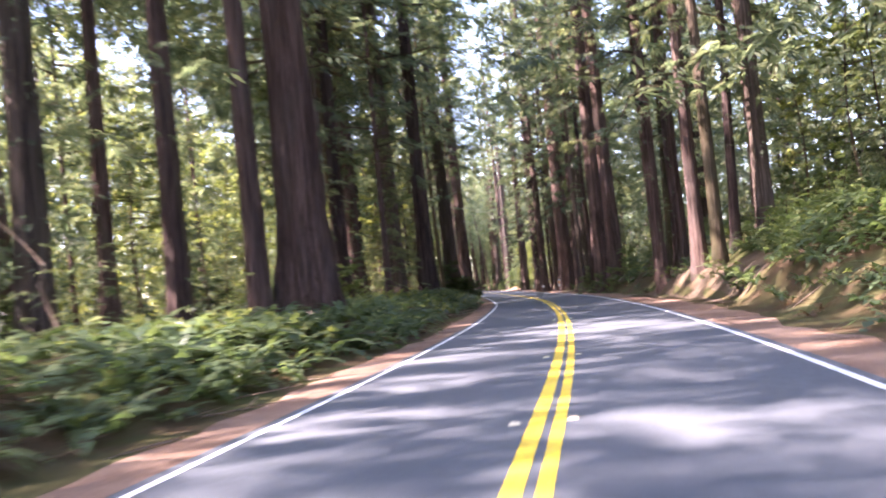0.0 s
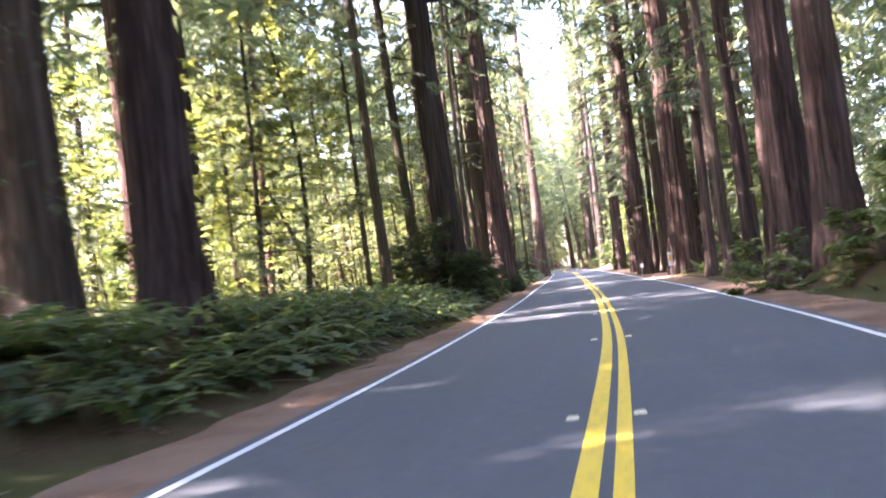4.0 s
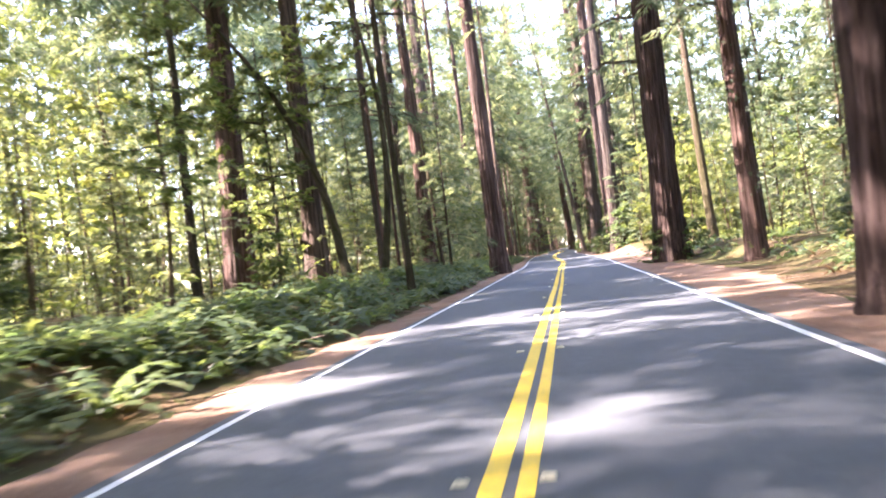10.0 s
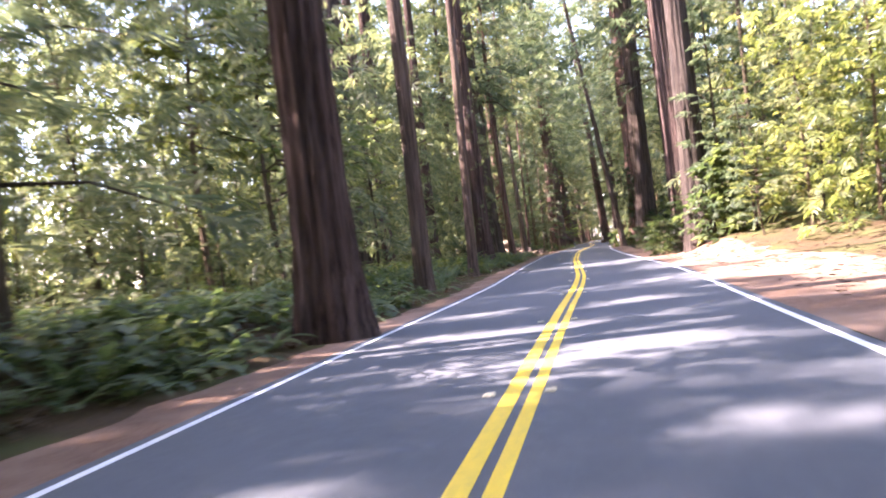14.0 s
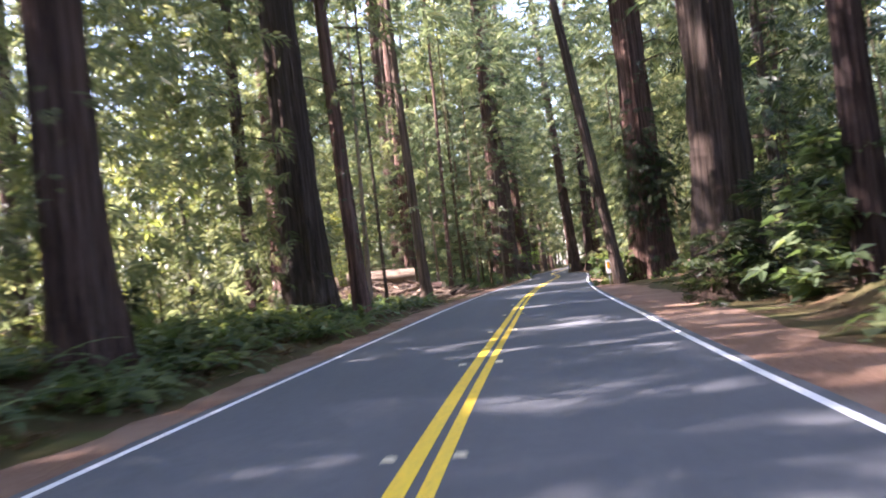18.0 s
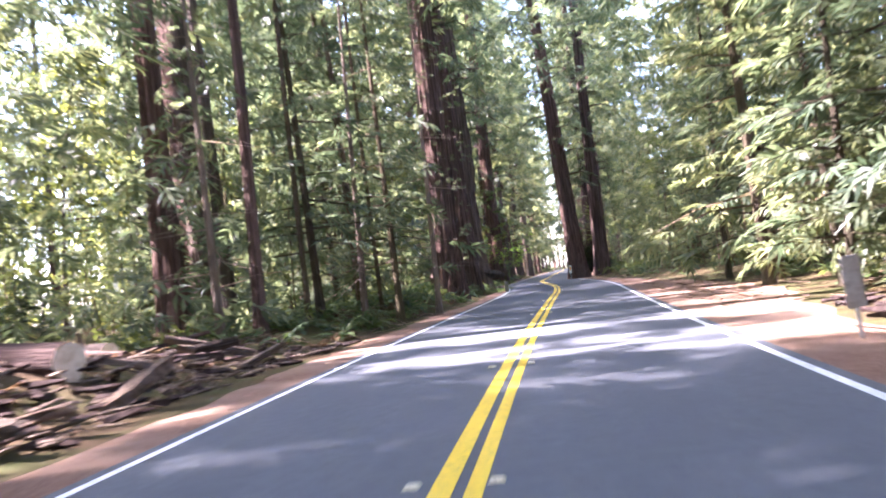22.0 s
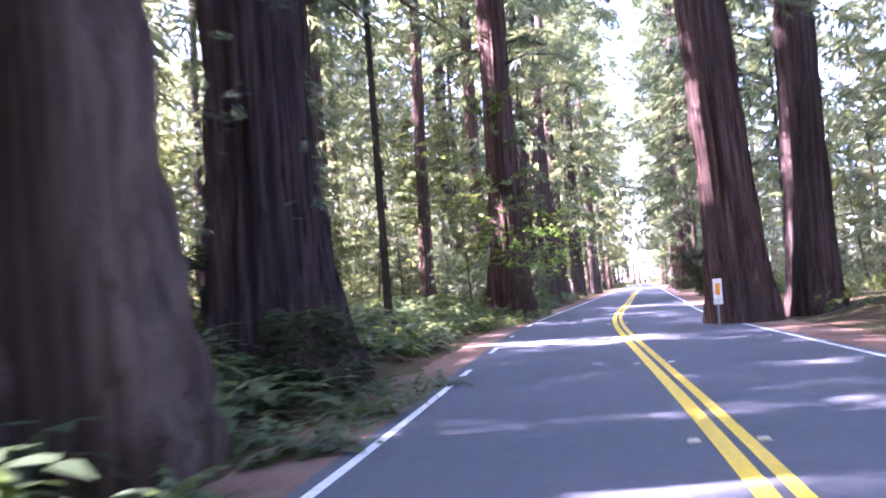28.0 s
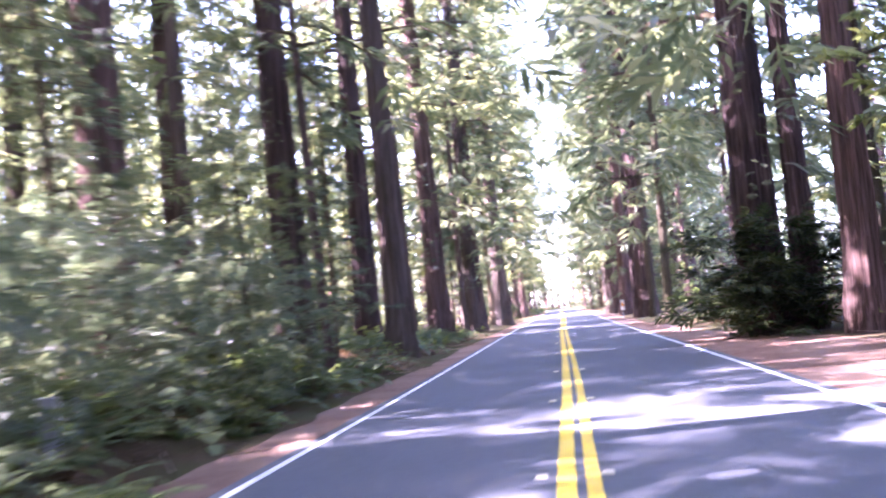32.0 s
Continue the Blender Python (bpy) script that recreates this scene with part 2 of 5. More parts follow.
def mix(n, l, fac, a, b, kind="MIX"):
    m = n.new("ShaderNodeMix")
    m.data_type, m.blend_type = "RGBA", kind
    for s, v in ((m.inputs[0], fac), (m.inputs[6], a), (m.inputs[7], b)):
        if isinstance(v, (int, float)):
            s.default_value = v
        elif isinstance(v, tuple):
            s.default_value = (*v, 1)
        else:
            l.new(v, s)
    return m.outputs[2]


def bumped(n, l, b, height, strength, distance):
    k = n.new("ShaderNodeBump")
    k.inputs["Strength"].default_value, k.inputs["Distance"].default_value = strength, distance
    l.new(height, k.inputs["Height"])
    l.new(k.outputs[0], b.inputs["Normal"])


def earth(name, dark, mid, light, patch, bump=0.06):
    """Litter and soil: fine crumbs over large stains."""
    m, n, l, b = material(name, 0.95, 0.1)
    v = coords(n, l, (1, 1, 1))
    fine, big = noisy(n, l, v, 22, 8, 0.75), noisy(n, l, v, 0.45, 4)
    c = ramp(n, l, fine, (0.32, dark), (0.5, mid), (0.7, light))
    l.new(mix(n, l, ramp(n, l, big, (0.42, (0, 0, 0)), (0.62, (1, 1, 1))), c, patch), b.inputs["Base Color"])
    bumped(n, l, b, fine, 0.9, bump)
    return m


def bark(name, dark, mid, light, moss=0.0, freq=7.0):
    """Fibrous bark: long upright furrows, broken ridges, grey and green weathering."""
    m, n, l, b = material(name, 0.95, 0.08)
    v = coords(n, l, (1, 1, 0.045))
    ridge, strand = noisy(n, l, v, freq, 6, 0.65), noisy(n, l, v, freq * 5, 4, 0.7)
    wide = noisy(n, l, coords(n, l, (1, 1, 0.3)), 0.9, 4)
    c = ramp(n, l, ridge, (0.42, dark), (0.49, mid), (0.62, light))
    c = mix(n, l, 0.45, c, ramp(n, l, strand, (0.3, tuple(0.45 * k for k in mid)), (0.7, light)), "MIX")
    c = mix(n, l, ramp(n, l, wide, (0.48, (0, 0, 0)), (0.72, (0.6, 0.6, 0.6))), c, (0.13, 0.112, 0.1))
    if moss:
        c = mix(n, l, ramp(n, l, noisy(n, l, v, 2.2, 5), (0.55 - 0.2 * moss, (0, 0, 0)), (0.75, (moss, moss, moss))), c, (0.07, 0.075, 0.025))
    o = n.new("ShaderNodeObjectInfo")
    tone = ramp(n, l, o.outputs["Random"], (0.0, (0.62, 0.62, 0.64)), (0.5, (1.0, 0.97, 0.95)), (1.0, (1.3, 1.16, 1.08)))
    l.new(mix(n, l, 1.0, c, tone, "MULTIPLY"), b.inputs["Base Color"])
    bumped(n, l, b, mix(n, l, 0.4, ridge, strand), 1.0, 0.3)
    return m


def leafy(name, a, b_, c_, glow, rough=0.45):
    """Leaves that pass light: tint differs from leaf to leaf and from plant to plant."""
    m, n, l, b = material(name, rough, 0.35)
    g, o = n.new("ShaderNodeNewGeometry"), n.new("ShaderNodeObjectInfo")
    col = ramp(n, l, g.outputs["Random Per Island"], (0.0, a), (0.55, b_), (1.0, c_))
    col = mix(n, l, 1.0, col, ramp(n, l, o.outputs["Random"], (0.0, (0.7, 0.78, 0.8)), (1.0, (1.25, 1.15, 0.9))), "MULTIPLY")
    l.new(col, b.inputs["Base Color"])
    t, s = n.new("ShaderNodeBsdfTranslucent"), n.new("ShaderNodeMixShader")
    l.new(mix(n, l, 1.0, col, glow, "MULTIPLY"), t.inputs[0])
    s.inputs[0].default_value = 0.5
    l.new(b.outputs[0], s.inputs[1]), l.new(t.outputs[0], s.inputs[2])
    l.new(s.outputs[0], n["Material Output"].inputs[0])
    return m


def plain(name, col, rough=0.6, wear=None, scale=8.0):
    m, n, l, b = material(name, rough, 0.3)
    f = noisy(n, l, coords(n, l, (1, 1, 1)), scale, 6, 0.7)
    l.new(ramp(n, l, f, (0.35, wear or tuple(0.7 * k for k in col)), (0.55, col), (0.8, tuple(min(1, 1.15 * k) for k in col))), b.inputs["Base Color"])
    bumped(n, l, b, f, 0.3, 0.01)
    return m


def tarmac():
    m, n, l, b = material("asphalt", 0.82, 0.35)
    v = coords(n, l, (1, 1, 1))
    grit, wide = noisy(n, l, v, 90, 3, 0.8), noisy(n, l, coords(n, l, (1.2, 0.12, 1)), 0.9, 5)
    c = ramp(n, l, grit, (0.35, (0.06, 0.065, 0.071)), (0.6, (0.092, 0.099, 0.106)), (0.8, (0.135, 0.142, 0.15)))
    patch = noisy(n, l, v, 5.5, 6, 0.8)
    c = mix(n, l, 1.0, c, ramp(n, l, patch, (0.3, (0.74, 0.74, 0.74)), (0.5, (1, 1, 1)), (0.72, (1.28, 1.27, 1.24))), "MULTIPLY")
    l.new(mix(n, l, ramp(n, l, wide, (0.4, (0, 0, 0)), (0.66, (0.55, 0.55, 0.55))), c, (0.07, 0.073, 0.08)), b.inputs["Base Color"])
    bumped(n, l, b, grit, 0.35, 0.008)
    return m


ASPHALT = tarmac()
YELLOW = plain("yellow road paint", (0.78, 0.52, 0.03), 0.6, (0.5, 0.36, 0.06), 14)
WHITE = plain("white road paint", (0.78, 0.78, 0.76), 0.6, (0.45, 0.44, 0.42), 12)
DUFF = earth("fallen redwood needles", (0.075, 0.042, 0.028), (0.18, 0.105, 0.07), (0.34, 0.22, 0.155), (0.25, 0.165, 0.118), 0.03)
SOIL = earth("forest floor", (0.03, 0.021, 0.012), (0.085, 0.055, 0.03), (0.17, 0.11, 0.06), (0.075, 0.078, 0.028))
BANKSOIL = earth("bare bank soil", (0.05, 0.034, 0.024), (0.14, 0.1, 0.07), (0.28, 0.21, 0.15), (0.12, 0.085, 0.05), 0.1)
BARK = bark("redwood bark", (0.014, 0.009, 0.008), (0.08, 0.05, 0.042), (0.23, 0.16, 0.135))
BARK_GREY = bark("grey weathered redwood bark", (0.02, 0.015, 0.013), (0.085, 0.064, 0.053), (0.21, 0.165, 0.135), 0.25)
BARK_THIN = bark("brown understorey bark", (0.03, 0.023, 0.016), (0.095, 0.07, 0.048), (0.21, 0.165, 0.12), 0.8, 16)
NEEDLE = leafy("redwood needles", (0.058, 0.078, 0.048), (0.102, 0.128, 0.074), (0.18, 0.195, 0.12), (1.85, 1.85, 1.45))
BROAD = leafy("broad green leaves", (0.065, 0.09, 0.032), (0.12, 0.15, 0.058), (0.21, 0.22, 0.1), (2.0, 1.95, 1.25))
FERN = leafy("sword fern fronds", (0.06, 0.09, 0.045), (0.105, 0.145, 0.068), (0.18, 0.21, 0.1), (1.45, 1.45, 0.85))
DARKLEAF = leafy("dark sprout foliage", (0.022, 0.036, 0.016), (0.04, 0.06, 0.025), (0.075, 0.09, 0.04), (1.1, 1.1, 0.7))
DRYLEAF = leafy("dry brown fronds", (0.09, 0.05, 0.025), (0.17, 0.1, 0.05), (0.26, 0.17, 0.09), (1.0, 0.8, 0.6))
WOOD = bark("weathered dead wood", (0.1, 0.07, 0.05), (0.27, 0.2, 0.145), (0.5, 0.4, 0.31), 0.0, 14)
CUTWOOD = plain("pale cut wood", (0.72, 0.58, 0.42), 0.8, (0.45, 0.3, 0.18), 5)
METAL = plain("galvanised steel", (0.3, 0.31, 0.31), 0.55, (0.2, 0.19, 0.17), 9)
PLATE = plain("white reflective plate", (0.82, 0.82, 0.8), 0.4, (0.6, 0.6, 0.57), 9)
AMBER = plain("amber reflector", (0.9, 0.42, 0.02), 0.3, (0.75, 0.3, 0.02), 30)
STONE = plain("grey stone", (0.34, 0.32, 0.29), 0.9, (0.2, 0.18, 0.16), 6)
MARKER = plain("pale ceramic marker", (0.62, 0.56, 0.38), 0.5, (0.4, 0.36, 0.25), 20)
TAR = plain("black crack sealant", (0.02, 0.02, 0.022), 0.5, (0.012, 0.012, 0.014), 20)

# ---- mesh helpers ----
rng = np.random.default_rng(7)


def mesh(name, verts, faces, mats, smooth=False, which=None):
    me = bpy.data.meshes.new(name)
    me.from_pydata(np.asarray(verts, float).tolist(), [], faces if isinstance(faces, list) else faces.tolist())
    for m in mats if isinstance(mats, (list, tuple)) else [mats]:
        me.materials.append(m)
    if smooth:
        me.polygons.foreach_set("use_smooth", np.ones(len(me.polygons), bool))
    if which is not None:
        me.polygons.foreach_set("material_index", np.asarray(which, np.int32))
    me.update()
    return me


def part(name, me, parent, label="", m=None):
    ob = new(name, me)
    ob.parent = parent
    if m is not None:
        ob.matrix_basis = m
    return tagged(ob, label)


def grid_faces(rows, cols, closed=False):
    """Quads of a sheet of rows x cols points; closed: the columns go round."""
    r, c = np.meshgrid(np.arange(rows - 1), np.arange(cols if closed else cols - 1), indexing="ij")
    a, b = r * cols + c, r * cols + (c + 1) % cols
    return np.stack([a, b, b + cols, a + cols], -1).reshape(-1, 4)


def wave(seed, count=5, low=0.02, high=0.2):
    """A smooth wavering function of one number, about -1 to 1."""
    g = np.random.default_rng(seed)
    k, p = g.uniform(low, high, count), g.uniform(0, 6.28, count)
    return lambda y: np.sin(np.multiply.outer(np.asarray(y, float), k) + p).sum(-1) / count * 1.5


# ---- the road's line and the ground ----
CY, CX = np.array(ROAD, float).T
SLOPE = np.gradient(CX, CY)


def middle(y):
    """x of the road's middle at y, smooth through the plan's points."""
    y = np.asarray(y, float)
    k = np.clip(np.searchsorted(CY, y) - 1, 0, len(CY) - 2)
    h = CY[k + 1] - CY[k]
    s = np.clip((y - CY[k]) / h, 0, 1)
    out = (2 * s**3 - 3 * s**2 + 1) * CX[k] + (s**3 - 2 * s**2 + s) * h * SLOPE[k] + (3 * s**2 - 2 * s**3) * CX[k + 1] + (s**3 - s**2) * h * SLOPE[k + 1]
    return out + np.where(y > CY[-1], (y - CY[-1]) * SLOPE[-1], 0) + np.where(y < CY[0], (y - CY[0]) * SLOPE[0], 0)


def step(a, b, v):
    t = np.clip((np.asarray(v, float) - a) / (b - a), 0, 1)
    return t * t * (3 - 2 * t)


W1, W2, W3, W4 = wave(1), wave(2), wave(3, 6, 0.1, 0.7), wave(4, 6, 0.1, 0.7)


def right_edge(y):
    """How far the bare shoulder on the right reaches from the road's middle: pull-outs widen it."""
    y = np.asarray(y, float)
    wide = sum(k * np.exp(-(((y - at) / half) ** 2)) for at, half, k in PULLOUTS)
    return 5.3 + 0.35 * W1(y * 2) + wide


def left_edge(y):
    return 4.75 + 0.3 * W2(y * 2.3)


def height(x, y):
    """The ground's height."""
    x, y = np.asarray(x, float), np.asarray(y, float)
    u = x - middle(y)
    lift = np.array(RISE, float).T
    left = np.interp(y, lift[0], lift[1]) * step(left_edge(y) + 0.1, left_edge(y) + 2.3, -u) + 0.25 * step(6, 14, -u) * W3(x * 0.8 + y * 0.3)
    bank = step(BANK[0], BANK[0] + 14, y) * (1 - step(BANK[1] - 22, BANK[1], y))
    right = np.interp(y, lift[0], lift[2]) * step(right_edge(y), right_edge(y) + 2.5, u) + 0.25 * step(7, 14, u) * W4(x * 0.7 + y * 0.35)
    hill = bank * ((1.1 * step(5.5, 6.9, u + 0.4 * W3(y * 1.3)) + 0.95 * step(6.6, 9.2, u + 0.5 * W4(y * 1.1))) + 0.32 * np.clip(u - 8, 0, 45) * (1 - step(60, 150, u)) + 0.15 * W4(x * 2 + y * 1.7) * step(5.5, 8, u))
    mound = 1.1 * np.exp(-(((x + 1.0) / 5.5) ** 2) - ((y - 288.5) / 6.5) ** 2) * step(4.6, 7.5, -u)
    knoll = 1.0 * np.exp(-(((x - 23) / 4) ** 2) - ((y - 222) / 7) ** 2) * step(4.4, 6.5, u)
    return np.where(u < 0, left + mound, right + hill + knoll) - 0.05 * step(3.6, 3.2, np.abs(u)) - 0.01


Y0, Y1 = ROAD[0][0], ROAD[-1][0]
ys = np.concatenate([[-3000, -800, -300, -150], np.arange(Y0 - 40, Y1 + 60, 2.0), [Y1 + 120, Y1 + 300, Y1 + 900, Y1 + 3000]])
us = np.concatenate([[-3000, -700, -250, -150, -100, -70, -50], np.arange(-40, -9, 3.0), np.arange(-9, 12, 0.5), np.arange(12, 42, 3.0), [50, 70, 100, 150, 250, 700, 3000]])
yy, uu = np.meshgrid(ys, us, indexing="ij")
xx = uu + middle(np.clip(yy, Y0 - 60, Y1 + 80))
ground = new("ground", mesh("ground", np.stack([xx, yy, height(xx, yy)], -1).reshape(-1, 3), grid_faces(len(ys), len(us)), SOIL, True))
tagged(ground, "dark forest floor of soil, moss and fallen needles", "ground", kind="structure")


def strip(name, y, inner, outer, z, mat, label, category, fall=0.0, drop=None, steps=6):
    """A sheet along the road between two offsets from its middle, lying on the ground or at height z."""
    s = np.linspace(0, 1, steps)
    u = inner[:, None] * (1 - s) + outer[:, None] * s
    x = middle(y)[:, None] + u
    zz = np.maximum(height(x, y[:, None]), -0.012) + z if drop is None else np.full_like(x, z)
    if fall:
        zz = zz - fall * s**6
    v = np.stack([x, np.broadcast_to(y[:, None], x.shape), zz], -1).reshape(-1, 3)
    f = grid_faces(len(y), steps)
    ob = new(name, mesh(name, v, f, mat, True))
    return tagged(ob, label, category, kind="structure")


RY = np.arange(Y0, Y1 + 0.1, 1.0)
FINE = np.arange(Y0, Y1 + 0.1, 0.5)
one = np.ones_like(RY)
strip("road", RY, -3.42 * one + 0.05 * W3(RY * 3), 3.42 * one + 0.05 * W4(RY * 3), 0.0, ASPHALT, "dark grey two-lane asphalt road with a fine grit surface", "road", drop=True, steps=9)
o2 = np.ones_like(FINE)
strip("shoulder_left", FINE, -3.4 * o2, -left_edge(FINE) - 0.25 * W4(FINE * 6), 0.0, DUFF, "red-brown shoulder of fallen redwood needles", "shoulder", 0.12, None, 8).location.z = 0.012
strip("shoulder_right", FINE, 3.4 * o2, right_edge(FINE) + 0.3 * W3(FINE * 5), 0.0, DUFF, "red-brown shoulder of needles and bare earth", "shoulder", 0.12, None, 10).location.z = 0.012
for name, at, wide, mat, label in (("edge_line", 3.2, 0.105, WHITE, "worn white edge line"), ("centre_line", -0.118, 0.155, YELLOW, "yellow no-passing line"), ("centre_line", 0.1, 0.12, YELLOW, "yellow no-passing line")):
    strip(name, RY, (at - wide / 2) * one, (at + wide / 2) * one, 0.004, mat, label + " painted on the asphalt", "road marking", drop=True, steps=2)
# the left edge line, which fallen needles hide for a stretch
for y0, y1 in ((Y0, 351), (352.4, 353.6), (357.6, 359.2), (363.8, 364.6), (370.4, 372.0), (374.6, Y1)):
    ly = np.linspace(y0, y1, max(4, int(y1 - y0)))
    strip("edge_line", ly, -3.252 + 0 * ly, -3.148 + 0 * ly, 0.004, WHITE, "worn white edge line painted on the asphalt", "road marking", drop=True, steps=2)
bank_y = np.arange(47, 70, 0.5)
strip("bank_face", bank_y, 5.1 + 0.35 * W4(bank_y * 4), 7.4 + 0.9 * W3(bank_y * 3) + 0.5 * np.sin((bank_y - 47) * 0.6), 0.04, BANKSOIL, "bare eroded earth bank with exposed roots", "bank", 0.08, None, 14)

# ---- trees ----
UP = np.array([0.0, 0.0, 1.0])


def trunk_mesh(name, radius, tall, mat, segs=40, rings=34, seed=0, lobes=0.1, flare=0.55, furrow=0.05, hollow=None, curve=0.0):
    """A tapered, fluted trunk that flares into its roots. hollow: the angle of a black split at its foot."""
    g = np.random.default_rng(seed)
    z = tall * np.linspace(0, 1, rings) ** 1.9
    z[0] = -0.6
    th = np.linspace(0, 2 * np.pi, segs, endpoint=False)
    zz, tt = np.meshgrid(z, th, indexing="ij")
    r = radius * (1 - 0.78 * np.clip(zz / tall, 0, 1) ** 0.85)
    r = r * (1 + flare * np.exp(-np.clip(zz, 0, None) / (1.1 * radius + 0.35)))
    foot = np.exp(-np.clip(zz, 0, None) / (2.6 * radius + 0.8))
    for k in range(2, 7):
        r = r * (1 + lobes * (0.35 + foot) / k**0.5 * np.sin(k * tt + g.uniform(0, 6.28) + 0.03 * zz * g.normal()))
    for k in (13, 22, 37, 51):
        r = r * (1 - furrow * np.abs(np.sin(k / 2 * tt + g.uniform(0, 6.28) + 0.5 * np.sin(zz * 0.35 + g.uniform(0, 6)))))
    if furrow > 0:
        r = r * (1 + furrow * 0.5 * g.normal(size=r.shape))
    if hollow is not None:
        gap = np.abs((tt - hollow + np.pi) % (2 * np.pi) - np.pi)
        r = r * (1 - 0.86 * np.clip(1 - gap / (0.4 * np.clip(1 - zz / 9.0, 0, 1) + 1e-4), 0, 1) ** 0.4 * (zz < 9))
    bx, by = curve * np.sin(zz / tall * 3.0) * tall * 0.1, 0.3 * curve * np.sin(zz / tall * 5.0) * tall * 0.1
    v = np.stack([r * np.cos(tt) + bx, r * np.sin(tt) + by, zz], -1).reshape(-1, 3)
    return mesh(name, v, grid_faces(rings, segs, True), mat, True)


def frame_of(way):
    """For rows of directions: two more directions square to each, the first as level as can be."""
    side = np.cross(way, UP)
    side /= np.linalg.norm(side, axis=1)[:, None] + 1e-9
    return side, np.cross(side, way)


def sprays(at, way, size, shape, droop=0.0, roll=0.5, g=rng):
    """Flat sprays of leaflets: one at every point, along the directions given. Returns points and quads."""
    n = len(at)
    way = way + np.stack([0 * at[:, 0], 0 * at[:, 0], np.full(n, -droop)], -1)
    way /= np.linalg.norm(way, axis=1)[:, None]
    side, top = frame_of(way)
    a = g.normal(0, roll, n)[:, None]
    side, top = side * np.cos(a) + top * np.sin(a), top * np.cos(a) - side * np.sin(a)
    t = np.asarray(shape, float)                      # leaflets x 4 corners x (along, across, up)
    v = at[:, None, None] + size[:, None, None, None] * (t[None, ..., :1] * way[:, None, None] + t[None, ..., 1:2] * side[:, None, None] + t[None, ..., 2:] * top[:, None, None])
    v = v.reshape(-1, 3)
    return v, np.arange(len(v)).reshape(-1, 4)


def leaflet(x, y, angle, long, wide, lift=0.0):
    """A pointed leaf from (x, y) in a plane."""
    c, s = math.cos(angle), math.sin(angle)
    pts = ((0, 0, 0), (0.45, 0.5 * wide / long, 0.06), (1, 0, lift), (0.5, -0.5 * wide / long, 0.06))
    return [(x + long * (p * c - q * s), y + long * (p * s + q * c), r * long) for p, q, r in pts]


FAN = [leaflet(0, 0, 0, 1.0, 0.1, -0.15)] + [leaflet(at, 0, turn * side, long, wide, -0.1) for at, turn, long, wide in ((0.1, 0.75, 0.54, 0.115), (0.32, 0.68, 0.46, 0.11), (0.56, 0.6, 0.34, 0.09)) for side in (1, -1)]
CLUSTER = [leaflet(0, 0, 0.1, 0.75, 0.3, -0.2), leaflet(0, 0, 1.1, 0.6, 0.27, -0.1), leaflet(0, 0, -1.0, 0.65, 0.28, -0.15), leaflet(0.1, 0, 2.6, 0.5, 0.25, 0.1)]
PLAIN = [leaflet(0, 0, 0, 1.0, 0.2, -0.15), leaflet(0.1, 0, 0.75, 0.62, 0.18, -0.1), leaflet(0.1, 0, -0.75, 0.62, 0.18, -0.1), leaflet(0.45, 0, 0.6, 0.44, 0.14, -0.1), leaflet(0.45, 0, -0.6, 0.44, 0.14, -0.1)]


def rods(a, b, ra, rb):
    """Three-sided tapered twigs from points a to points b."""
    way = b - a
    way = way / (np.linalg.norm(way, axis=1)[:, None] + 1e-9)
    side, top = frame_of(way)
    ring = []
    for at, r in ((a, ra), (b, rb)):
        for k in range(3):
            c, s = math.cos(2.094 * k), math.sin(2.094 * k)
            ring.append(at + (side * c + top * s) * np.reshape(r, (-1, 1)))
    v = np.stack(ring, 1).reshape(-1, 3)
    n = np.arange(len(a))[:, None] * 6
    f = np.concatenate([n + np.array([[k, (k + 1) % 3, 3 + (k + 1) % 3, 3 + k]]) for k in range(3)])
    return v, f


def join(*pieces):
    """Several (points, quads) as one, with the piece's number for each quad."""
    v, f, w, n = [], [], [], 0
    for k, (p, q) in enumerate(pieces):
        v.append(p), f.append(q + n), w.append(np.full(len(q), k))
        n += len(p)
    return np.concatenate(v), np.concatenate(f), np.concatenate(w)


